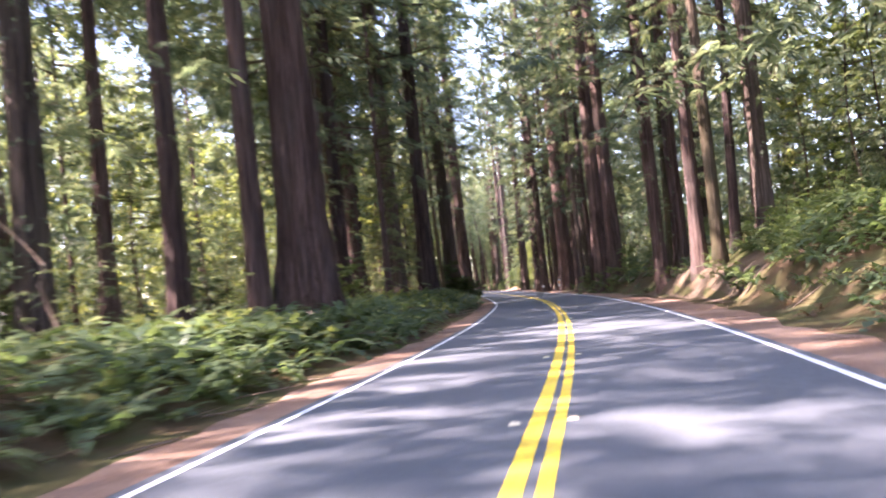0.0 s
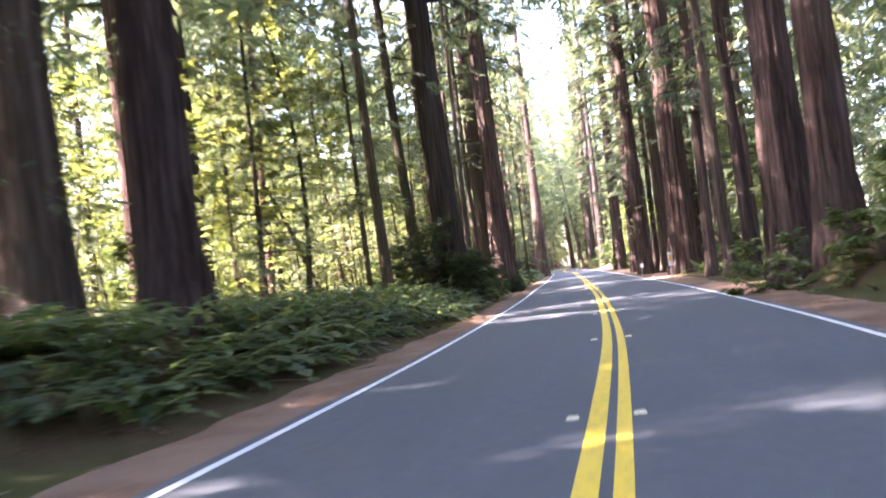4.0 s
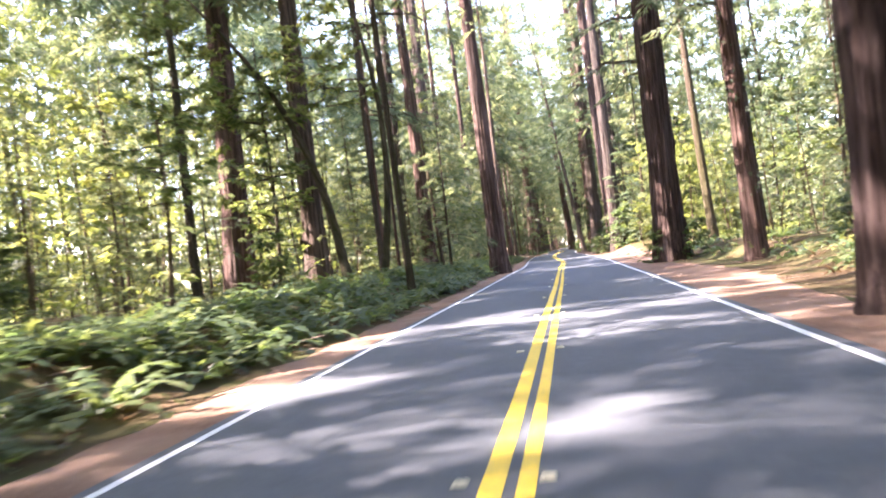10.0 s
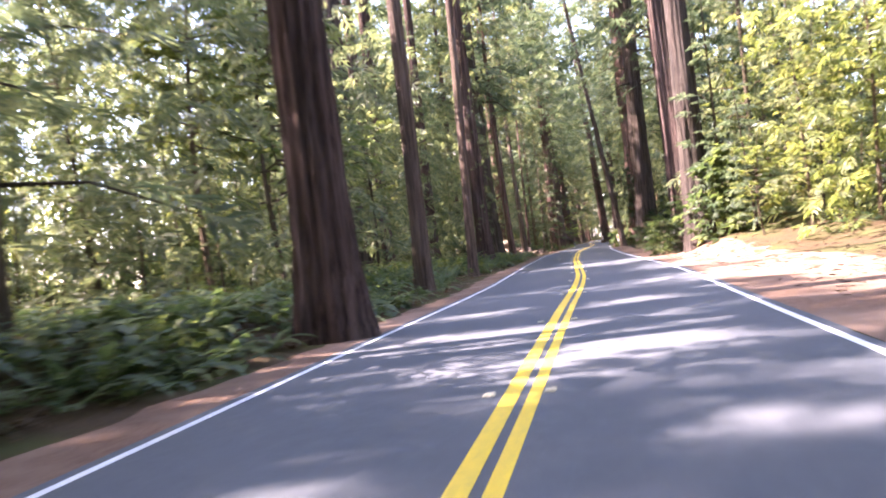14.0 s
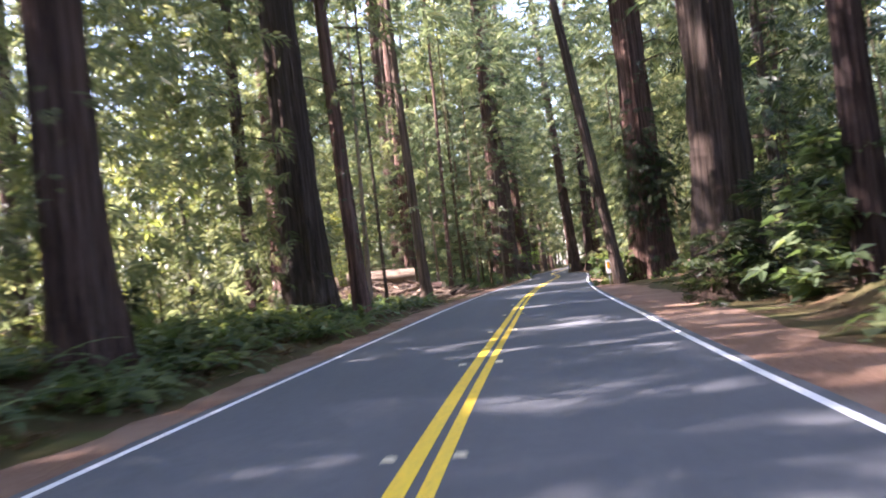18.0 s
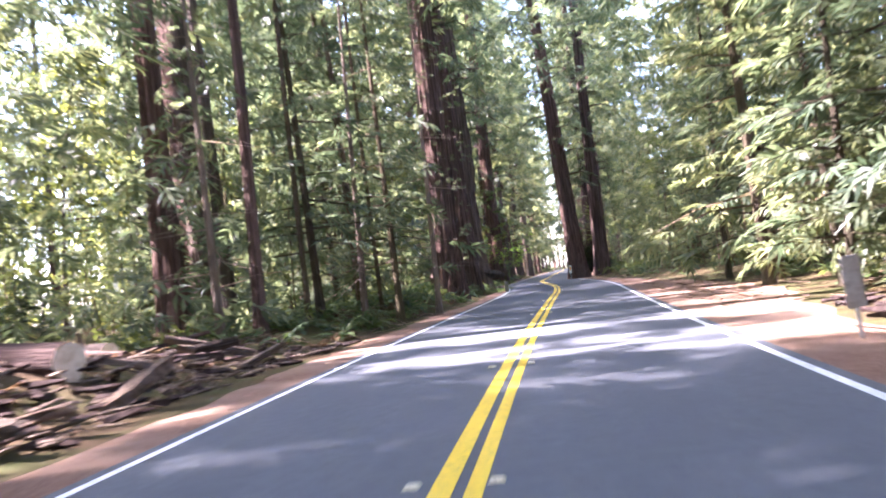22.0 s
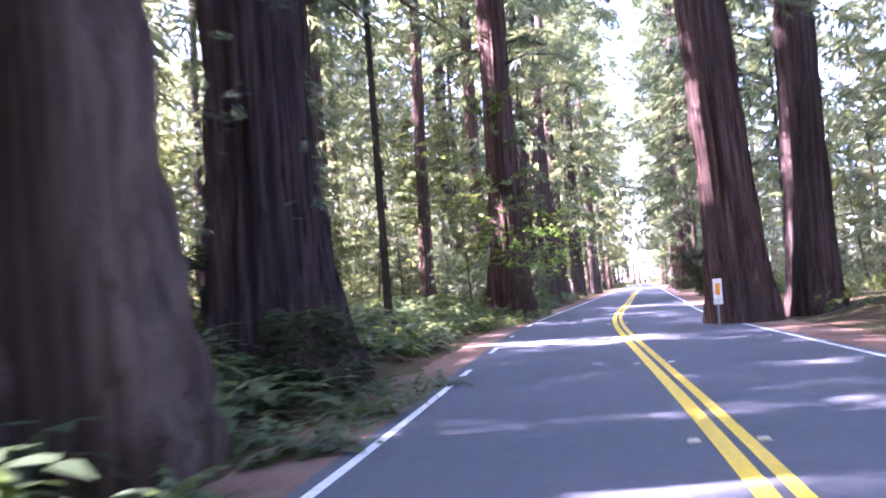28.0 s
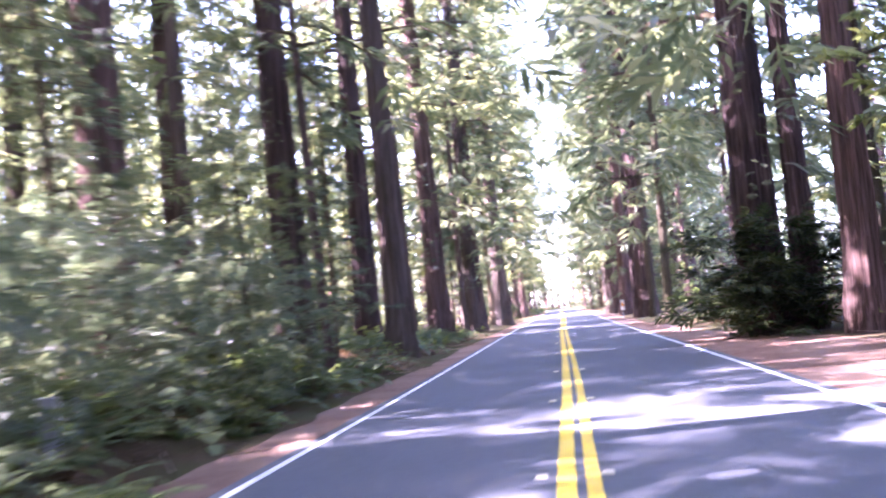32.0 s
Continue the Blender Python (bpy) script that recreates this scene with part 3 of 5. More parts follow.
def crown_mesh(name, low, top, reach, boughs, per, size, leaf, wood, shape=FAN, seed=0, droop=0.35, taper=1.0, first=0.35, sag=0.25, thick=0.05, stem=None, split=False):
    """Boughs round a stem from low to top, each hung with sprays. reach: the longest bough."""
    g = np.random.default_rng(seed)
    k = g.uniform(0, 1, boughs)
    z = low + (top - low) * np.sort(k)
    f = (z - low) / (top - low)
    long = reach * (1 - f * taper * 0.85) * g.uniform(0.55, 1.1, boughs)
    th = np.arange(boughs) * 2.4 + g.normal(0, 0.5, boughs)
    out = np.stack([np.cos(th), np.sin(th), g.normal(0.05, 0.15, boughs)], -1)
    a = np.stack([0 * z, 0 * z, z], -1)
    if stem is not None:
        a = a + out * stem * (1 - f)[:, None]
    mid = a + out * long[:, None] * 0.5
    b = a + out * long[:, None] - UP * (sag * long)[:, None] * g.uniform(0.4, 1.4, (boughs, 1))
    thin = thick * (0.4 + long / reach)
    wood1, wood2 = rods(a, mid, thin, thin * 0.6), rods(mid, b, thin * 0.6, thin * 0.15)
    i = np.repeat(np.arange(boughs), per)
    s = g.uniform(first, 1.02, len(i))
    at = np.where((s < 0.5)[:, None], a[i] + (mid - a)[i] * (2 * s)[:, None], mid[i] + (b - mid)[i] * (2 * s - 1)[:, None])
    way = out[i] + g.normal(0, 0.55, (len(i), 3)) * [1, 1, 0.35]
    sz = size * g.uniform(0.6, 1.35, len(i))
    at = at + way * 0.1 * sz[:, None]
    if split:
        stems = join(wood1, wood2)
        return mesh("stem", stems[0], stems[1], wood), mesh("foliage", *sprays(at, way, sz, shape, droop, 0.45, g), leaf)
    v, q, w = join(wood1, wood2, sprays(at, way, sz, shape, droop, 0.45, g))
    return mesh(name, v, q, [wood, leaf], False, (w > 1).astype(int))


# one mesh for each size of trunk and of crown, shared by the trees
BIG = [trunk_mesh("trunk", 1.5, 62, m, 84, 34, 20 + k, 0.1, 0.4, 0.09) for k, m in enumerate((BARK, BARK_GREY, BARK))]
MID = [trunk_mesh("trunk", 0.7, 52, m, 52, 28, 30 + k, 0.07, 0.35, 0.08) for k, m in enumerate((BARK, BARK_GREY, BARK, BARK))]
SLIM = [trunk_mesh("trunk", 0.32, 38, m, 20, 24, 40 + k, 0.06, 0.35, 0.05, None, 0.12) for k, m in enumerate((BARK, BARK_THIN, BARK_GREY))]
TREE_CROWN = [crown_mesh("crown", 15 - 3 * k, 54, 4.6, 64, 13, 0.95, NEEDLE, BARK_THIN, FAN, 50 + k, 0.5, 0.8, 0.2, 0.35, 0.09) for k in range(3)]
SLIM_CROWN = [crown_mesh("crown", 7 + 3 * k, 36, 2.9, 58, 9, 0.75, NEEDLE, BARK_THIN, FAN, 55 + k, 0.5, 0.8, 0.2, 0.3, 0.05) for k in range(3)]
TOP_CROWN = crown_mesh("crown", 36, 55, 2.8, 36, 8, 1.2, NEEDLE, BARK_THIN, PLAIN, 49, 0.5, 0.8, 0.2, 0.35, 0.07)
FAR_CROWN = [crown_mesh("crown", 12 - 3 * k, 54, 4.6, 44, 8, 1.5, NEEDLE, BARK_THIN, PLAIN, 58 + k, 0.5, 0.8, 0.2, 0.35, 0.09) for k in range(3)]
count = {"redwood": 0}


def sprout_mesh(seed, n=340):
    """Short leafy shoots on the trunk of a tree one metre thick."""
    g = np.random.default_rng(seed)
    th, z = g.uniform(0, 6.28, n) + g.integers(0, 3, n) * 0.4, 2.2 + 15 * g.uniform(0, 1, n) ** 1.2
    tuft = g.integers(0, 26, n)
    th, z = (tuft * 2.4 + g.normal(0, 0.28, n)), 2.5 + 0.55 * tuft + g.normal(0, 0.4, n)
    at = np.stack([np.cos(th), np.sin(th), 0 * th], -1) * (0.5 + 0.75 * g.uniform(0, 1, (n, 1)) ** 1.5) + UP * z[:, None]
    way = np.stack([np.cos(th), np.sin(th), g.normal(-0.25, 0.2, n)], -1)
    return mesh("sprout_foliage", *sprays(at, way + g.normal(0, 0.5, way.shape), g.uniform(0.16, 0.42, n), FAN, 0.3, 0.6, g), NEEDLE)


SPROUT = [sprout_mesh(600 + k) for k in range(3)]


def redwood(x, y, r, kind="redwood_tree", label="", lean=(0, 0), spin=None, crown=True, trunk=None, group="redwoods", far=False):
    """A redwood of the given radius at breast height."""
    k = count["redwood"] = count["redwood"] + 1
    g = np.random.default_rng(900 + k)
    pool, r0 = (BIG, 1.5) if r > 0.95 else (MID, 0.7) if r > 0.42 else (SLIM, 0.32)
    tree = new(kind)
    spin = g.uniform(0, 360) if spin is None else spin
    tree.matrix_basis = pose(x, y, float(height(x, y)) - 0.02, lean[1] + g.normal(0, 0.5), lean[0] + g.normal(0, 0.5), 0)
    s = 0.88 * r / r0
    turn = pose(0, 0, 0, 0, 0, spin)
    part("trunk", trunk or pool[k % len(pool)], tree, m=turn @ Matrix.Diagonal((s, s, min(1.15, 0.75 + 0.25 * s), 1)))
    if not crown:
        part("crown", TOP_CROWN, tree, m=turn @ Matrix.Diagonal((0.5, 0.5, 0.72 if r <= 0.42 else 1, 1)))
    else:
        part("crown", (FAR_CROWN if far else SLIM_CROWN if r <= 0.42 else TREE_CROWN)[k % 3], tree, m=turn @ Matrix.Diagonal((0.8 + 0.25 * s, 0.8 + 0.25 * s, 1, 1)))
    if not far and r > 0.4 and k % 5 < 2 and trunk is None:
        part("sprout_foliage", SPROUT[k % 3], tree, "thin feathery shoots", turn @ Matrix.Diagonal((0.4 + r, 0.4 + r, 1, 1)))
    words = "massive old redwood with deeply furrowed bark" if r > 0.95 else "tall straight redwood with reddish furrowed bark" if r > 0.42 else "slim young redwood with a bare lower trunk"
    return tagged(tree, label or words, "tree", group)


def shaded(p):
    """Which of the points p leave the sun's lanes, slits and openings free."""
    u = p[:, 0] - middle(p[:, 1]) + math.tan(math.pi / 2 - SUN_EL) * p[:, 2] * 0.98
    y = p[:, 1] + 0.19 * p[:, 2]
    ok = np.ones(len(p), bool)
    for y0, y1, c0, c1 in LANES:
        ok &= ~((y > y0) & (y < y1) & (u > c0) & (u < c1))
    for y0, half, c0, c1 in BANDS:
        ok &= ~((np.abs(y - y0) < 0.3 + (half + 0.25) * (0.75 + 0.5 * np.sin(1.6 * u + 5 * y0))) & (u > c0 - 0.4) & (u < c1 + 0.4))
    run = math.tan(math.pi / 2 - SUN_EL)
    for px, py, pz, wide in GAPS:
        s = p[:, 2] - pz
        ok &= np.hypot(px + math.sin(SUN_AZ) * run * s - p[:, 0], py + math.cos(SUN_AZ) * run * s - p[:, 1]) + 99 * (s < 0) > wide + 0.8
    return ok


def clear_of_sun(x, y, low, top, reach):
    """Whether a crown round (x, y) leaves the openings in the canopy free, through which the sun comes down."""
    u = float(x - middle(y)) + low
    if any(y0 < y < y1 and c0 < u < c1 - 1 for y0, y1, c0, c1 in LANES):
        return False
    if any(c0 > 0 and y0 - 9 < y < y1 - 2 and c0 - top < u - low < c1 - low for y0, y1, c0, c1 in LANES):
        return False
    for y0, half, c0, c1 in BANDS:
        z0, z1 = max(low, (c0 - u + low) / 1.015), min(top, (c1 - u + low) / 1.015)
        if z1 > z0 and abs(y + 0.095 * (z0 + z1) - y0) < half + 0.4 * reach:
            return False
    for px, py, pz, wide in GAPS:
        run = math.tan(math.pi / 2 - SUN_EL)
        sx, sy = math.sin(SUN_AZ) * run, math.cos(SUN_AZ) * run
        s = ((x - px) * sx + (y - py) * sy) / (run * run)
        s = min(max(s, low - pz), top - pz)
        if s > 0 and math.hypot(px + sx * s - x, py + sy * s - y) < reach + wide:
            return False
    return True

# ---- the redwoods ----
STANDS = STAND_START + STAND_ALLEY_NEAR + STAND_ALLEY_FAR + STAND_SHADE + STAND_LOGS + STAND_END
HOLLOW = trunk_mesh("trunk", 1.5, 62, BARK_GREY, 88, 44, 77, 0.12, 0.34, 0.1, 5.55)
placed = []
for x, y, r in STANDS:
    placed.append((x, y))
    hole = (x, y) == (2.5, 344.1)
    # this trunk gets the grey bark to suggest white sun glare on it
    lit = (x, y) == (19.9, 223.5)
    redwood(x, y, r, crown=clear_of_sun(x, y, 13, 54, 2.4), trunk=HOLLOW if hole else MID[1] if lit else None, spin=0 if hole else None,
            label="huge redwood whose foot is split by a black hollow" if hole else "tall redwood in full sun, given grey bark for the glare" if lit else "")
redwood(15.15, 279.0, 0.43, trunk=MID[1], label="redwood leaning over the road beside a burled trunk", lean=(-6.5, 0), crown=False)
redwood(10.15, 364.9, 1.08, label="massive redwood with furrowed bark leaning towards the road", lean=(-3, 0))
placed.append((10.15, 364.9))
placed.append((15.99, 284.91))


def beside(y, u):
    return float(middle(y) + u), float(y)


def free(x, y, gap, among):
    return all((x - a) ** 2 + (y - b) ** 2 > gap * gap for a, b in among)


g = np.random.default_rng(5)
tries = 0
while len(placed) < len(STANDS) + 170 and tries < 4000:
    tries += 1
    y = g.uniform(-20, 600) if tries % 4 else g.uniform(405, 600)
    u = (-1 if g.uniform() < 0.52 else 1) * g.uniform(12, 38) if y < 425 else (-1 if g.uniform() < 0.5 else 1) * (5.2 + 14 * g.uniform() ** 1.6)
    if u > 0 and y < 105:
        u += 2
    x, y = beside(y, u)
    r = float(g.choice([0.2, 0.26, 0.32, 0.4, 0.55, 0.7, 0.95]))
    if not free(x, y, 3.0, placed) or (not clear_of_sun(x, y, 8, 54, 3.0) and y < 440):
        continue
    placed.append((x, y))
    redwood(x, y, r, crown=clear_of_sun(x, y, 12, 54, 2.4), far=True)

# ---- far woods, joined: nobody could count them ----


def far_woods(name, seed, spots, label):
    g = np.random.default_rng(seed)
    at, pieces = np.array(spots), []
    n = len(at)
    base = np.stack([at[:, 0], at[:, 1], height(at[:, 0], at[:, 1]) - 0.5], -1)
    tall = g.uniform(24, 55, n)
    top = base + np.stack([g.normal(0, 0.6, n), g.normal(0, 0.6, n), tall], -1)
    rad = g.uniform(0.2, 0.6, n)
    pieces.append(rods(base, top, rad, rad * 0.2))
    per = 70
    i = np.repeat(np.arange(n), per)
    s = g.uniform(0.02, 1.0, len(i)) ** 1.5
    th = g.uniform(0, 6.28, len(i))
    out = np.stack([np.cos(th), np.sin(th), g.normal(-0.25, 0.2, len(i))], -1)
    long = (4.2 * (1 - 0.75 * s)) * g.uniform(0.1, 1, len(i))
    p = base[i] + (top - base)[i] * s[:, None] + out * long[:, None]
    p[:, 2] = np.maximum(p[:, 2], base[i][:, 2] + 0.9)
    keep = shaded(p)
    p, out, i = p[keep], out[keep], i[keep]
    pieces.append(sprays(p, out + g.normal(0, 0.4, out.shape), g.uniform(1.1, 2.5, len(i)), PLAIN, 0.3, 0.6, g))
    v, q, w = join(*pieces)
    ob = new(name, mesh(name, v, q, [BARK, NEEDLE], False, w))
    return tagged(ob, label, "woods", kind="stuff")


def scatter(seed, n, y0, y1, u0, u1, side):
    g = np.random.default_rng(seed)
    y = g.uniform(y0, y1, n)
    return [beside(b, side * (u0 + (u1 - u0) * a)) for a, b in zip(g.uniform(0, 1, n), y)]


far_woods("far_woods_left", 61, [p for p in scatter(1, 460, -60, 620, 26, 95, -1) if clear_of_sun(*p, 8, 50, 1.5)], "dense far redwood forest with grey-green foliage")
far_woods("far_woods_right", 62, scatter(2, 280, -60, 620, 32, 95, 1), "dense far redwood forest with grey-green foliage")
far_woods("far_woods_ahead", 63, scatter(3, 90, 520, 690, 6, 40, -1) + scatter(4, 90, 520, 690, 6, 40, 1) + scatter(6, 60, -75, -35, 3, 50, -1) + scatter(7, 60, -75, -35, 3, 50, 1)
          + [(float(a), 640.0 + 5 * (k % 7)) for k, a in enumerate(np.linspace(-45, 45, 60))], "hazy far end of the forest road between tall trees")



def canopy(name, seed, n, y0, y1, u0, u1, side, z0, z1, size, label):
    """The joined upper boughs of the forest: flat sprays in clumps, with openings where the sun comes through."""
    g = np.random.default_rng(seed)
    cy, cu, cz = g.uniform(y0, y1, n), u0 + (u1 - u0) * g.uniform(0, 1, n) ** 1.1, z0 + (z1 - z0) * g.uniform(0, 1, n)
    c = np.stack([middle(cy) + side * cu, cy, cz], -1)
    i = np.repeat(np.arange(n), 9)
    p = c[i] + g.normal(0, 1, (len(i), 3)) * [1.7, 1.7, 0.55]
    p = p[shaded(p)]
    th = g.uniform(0, 6.28, len(p))
    way = np.stack([np.cos(th), np.sin(th), g.normal(-0.1, 0.15, len(p))], -1)
    v, q = sprays(p, way, size * g.uniform(0.6, 1.4, len(p)), FAN, 0.3, 0.35, g)
    return tagged(new(name, mesh(name, v, q, NEEDLE)), label, "foliage", kind="stuff")


canopy("canopy_left", 71, 2300, 0, 470, 4.5, 46, -1, 15, 48, 2.0, "upper redwood boughs hung with grey-green needles")
canopy("canopy_right", 72, 800, 0, 470, 4.5, 26, 1, 14, 46, 1.8, "upper redwood boughs hung with grey-green needles")
canopy("canopy_first_bend_left", 74, 420, 35, 150, 7, 32, -1, 7, 36, 1.6, "lower redwood boughs hung with grey-green needles")
canopy("canopy_first_bend_right", 75, 620, 35, 150, 7, 30, 1, 8, 36, 1.6, "lower redwood boughs hung with grey-green needles")
canopy("canopy_far_left", 76, 750, 395, 660, 2.2, 20, -1, 5, 44, 1.9, "boughs that close over the far road")
canopy("canopy_far_right", 77, 750, 395, 660, 2.2, 20, 1, 5, 44, 1.9, "boughs that close over the far road")
canopy("canopy_conifer_wall", 78, 620, 292, 395, 8.5, 26, 1, 3, 32, 1.4, "dense wall of dark conifer boughs")
canopy("canopy_last_left", 79, 420, 300, 400, 8, 28, -1, 5, 32, 1.4, "dense dark conifer boughs between the trunks")
canopy("canopy_clearing", 109, 300, 264, 306, 9, 26, -1, 6, 19, 1.3, "sunlit conifer boughs over the clearing")
canopy("canopy_over_road", 73, 1000, 95, 650, -5, 6, -1, 20, 46, 1.5, "thin boughs reaching over the road")


def shade_canopy(name, seed, n, y0, y1, label, c0=-6, c1=4.5):
    """High sprays added along the sun's rays to shade what lies below."""
    g = np.random.default_rng(seed)
    z, y = g.uniform(15, 44, n), g.uniform(y0, y1, n)
    c = np.stack([middle(y + 0.19 * z) + g.uniform(c0, c1, n) - 1.015 * z, y, z], -1)
    i = np.repeat(np.arange(n), 8)
    p = c[i] + g.normal(0, 1, (len(i), 3)) * [1.5, 1.5, 0.5]
    p = p[shaded(p)]
    th = g.uniform(0, 6.28, len(p))
    v, q = sprays(p, np.stack([np.cos(th), np.sin(th), g.normal(-0.1, 0.15, len(p))], -1), g.uniform(1.1, 2.4, len(p)), FAN, 0.3, 0.35, g)
    return tagged(new(name, mesh(name, v, q, NEEDLE)), label, "foliage", kind="stuff")


def thicket(name, seed, n, side, y0, y1, u0, u1, tall, mat, shape, size, label):
    """The closed green wall of the forest far from the road."""
    g = np.random.default_rng(seed)
    y = g.uniform(y0, y1, n)
    x = middle(y) + side * g.uniform(u0, u1, n)
    p = np.stack([x, y, height(x, y) + 0.4 + tall * g.uniform(0, 1, n)], -1)
    th = g.uniform(0, 6.28, n)
    v, q = sprays(p, np.stack([np.cos(th), np.sin(th), g.normal(-0.2, 0.3, n)], -1), size * g.uniform(0.6, 1.4, n), shape, 0.3, 0.7, g)
    return tagged(new(name, mesh(name, v, q, mat)), label, "woods", kind="stuff")


# shade_canopy sprays belong to no tree: added only to block the sun
shade_canopy("canopy_over_lanes", 81, 1500, 70, 293, "sprays added high up to shade the road")
shade_canopy("canopy_over_last_lanes", 82, 600, 296, 420, "sprays added high up to shade the road")
shade_canopy("canopy_over_first_bank", 106, 110, 62, 80, "sprays added high up to shade the bank", 7, 26)
shade_canopy("canopy_over_first_lanes", 80, 360, 6, 70, "sprays added high up to shade the road")
shade_canopy("canopy_over_conifer_wall", 92, 760, 290, 400, "sprays added high up to shade the conifers", 7, 40)
shade_canopy("canopy_over_marker_trunk", 104, 220, 76, 128, "sprays added high up to shade the old trunks", 5, 22)
shade_canopy("canopy_over_dark_bend", 105, 230, 236, 290, "sprays added high up to shade the dark bend", 6, 30)
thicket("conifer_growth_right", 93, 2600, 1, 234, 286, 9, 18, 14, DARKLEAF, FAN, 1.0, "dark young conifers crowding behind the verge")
shade_canopy("canopy_over_left_bend", 110, 300, 194, 252, "sprays added high up to shade the dark conifers", -26, -6)
shade_canopy("canopy_over_left_alley", 111, 130, 146, 168, "sprays added high up to shade the trunks", -24, -7)
shade_canopy("canopy_over_log_bend", 108, 190, 254, 286, "sprays added high up to shade the road", -5, 7)
shade_canopy("canopy_over_fern_bend", 97, 120, 148, 168, "sprays added high up to shade the road")
shade_canopy("canopy_over_last_straight", 98, 130, 357, 384, "sprays added high up to shade the road")
thicket("thicket_left", 83, 24000, -1, -40, 640, 52, 70, 40, NEEDLE, PLAIN, 2.3, "closed wall of pale green forest foliage")
thicket("thicket_right", 84, 10000, 1, -40, 640, 38, 52, 28, NEEDLE, PLAIN, 2.1, "closed wall of grey-green forest foliage")
thicket("thicket_left_leaves", 85, 11000, -1, 80, 480, 24, 44, 14, BROAD, CLUSTER, 0.75, "sunlit yellow-green leaves far between the trunks")
thicket("thicket_left_start", 86, 4800, -1, 20, 92, 20, 46, 36, NEEDLE, FAN, 1.5, "dark growth far between the trunks")
thicket("thicket_right_start", 90, 2600, 1, 40, 130, 17, 36, 26, NEEDLE, FAN, 1.5, "dark growth up the bank between the trunks")
thicket("sunlit_growth_right", 91, 1500, 1, 212, 232, 8, 20, 9, BROAD, FAN, 0.9, "blazing sunlit growth behind the pull-out")
thicket("conifer_wall_right", 87, 5200, 1, 290, 400, 9.5, 20, 17, NEEDLE, FAN, 1.0, "dense dark wall of young conifers beside the pull-out")
thicket("conifer_wall_left", 88, 2600, -1, 300, 336, 7.5, 16, 14, NEEDLE, FAN, 1.0, "dense layered boughs of young conifers")
thicket("conifer_growth_left", 94, 4400, -1, 197, 266, 7, 15, 11, NEEDLE, FAN, 0.95, "dark young conifers between the trunks")
thicket("feathery_sprouts", 95, 2000, -1, 381.5, 394, 4.6, 9, 2.4, NEEDLE, FAN, 0.42, "pale feathery conifer sprouts crowding the verge")
thicket("thicket_left_pale", 96, 6000, -1, 95, 235, 44, 54, 34, BROAD, FAN, 1.6, "pale sunlit foliage far behind the trunks")
thicket("deep_growth_clearing", 103, 3200, -1, 250, 350, 26, 46, 25, NEEDLE, FAN, 1.5, "dim conifer boughs behind the clearing")
thicket("deep_growth_left", 99, 6500, -1, 348, 490, 22, 44, 30, NEEDLE, FAN, 1.6, "dim conifer boughs deep in the forest")
thicket("deep_growth_alley_right", 107, 4400, 1, 120, 240, 15, 34, 32, NEEDLE, FAN, 1.6, "dim conifer boughs deep in the forest")
thicket("deep_growth_right", 100, 4800, 1, 240, 440, 20, 36, 32, NEEDLE, FAN, 1.6, "dim conifer boughs deep in the forest")
thicket("conifer_wall_last", 89, 7000, -1, 346, 425, 10, 24, 14, NEEDLE, FAN, 1.0, "dense boughs of young conifers behind the ferns")

# ---- understorey: young conifers, broadleaved saplings, shrubs ----
YOUNG = [crown_mesh("crown", 0.9 + 0.5 * k, 9 + 2.5 * k, 2.3 + 0.35 * k, 42 + 6 * k, 8, 0.7, NEEDLE, BARK_THIN, FAN, 70 + k, 0.25, 0.9, 0.15, 0.12, 0.028) for k in range(3)]
YOUNG_STEM = [trunk_mesh("trunk", 0.1 + 0.02 * k, 9.4 + 2.5 * k, BARK_THIN, 9, 10, 75 + k, 0.05, 0.3, 0.0) for k in range(3)]
LEAFY = [crown_mesh("crown", 2.2 + 1.5 * k, 8.5 + 2 * k, 2.6, 38, 11, 0.5, BROAD, BARK_THIN, CLUSTER, 80 + k, 0.1, 0.4, 0.25, -0.12, 0.03) for k in range(3)]
LEAFY_STEM = [trunk_mesh("trunk", 0.09 + 0.02 * k, 8.8 + 2 * k, BARK_THIN, 9, 12, 85 + k, 0.06, 0.2, 0.0, None, 0.5) for k in range(3)]
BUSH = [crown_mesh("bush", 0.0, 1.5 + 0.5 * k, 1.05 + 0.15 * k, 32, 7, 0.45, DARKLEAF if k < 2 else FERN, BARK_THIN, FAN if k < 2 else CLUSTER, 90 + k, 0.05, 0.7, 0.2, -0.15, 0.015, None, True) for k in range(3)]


def young(x, y, size, kind="conifer"):
    g = np.random.default_rng(int(x * 31 + y * 57) % 99991)
    k = int(g.integers(3))
    leaf, stem = (YOUNG, YOUNG_STEM) if kind == "conifer" else (LEAFY, LEAFY_STEM)
    ob = new("young_conifer" if kind == "conifer" else "broadleaf_sapling")
    s = size * g.uniform(0.85, 1.15)
    ob.matrix_basis = pose(x, y, float(height(x, y)) - 0.03, g.normal(0, 2), g.normal(0, 2), g.uniform(0, 360)) @ Matrix.Diagonal((s, s, s * g.uniform(0.85, 1.2), 1))
    part("trunk", stem[k], ob)
    part("crown", leaf[k], ob)
    label = "young redwood with flat feathery sprays down to the ground" if kind == "conifer" else "slender broadleaved sapling with bright green leaves"
    return tagged(ob, label, "tree", "understorey conifers" if kind == "conifer" else "understorey saplings")


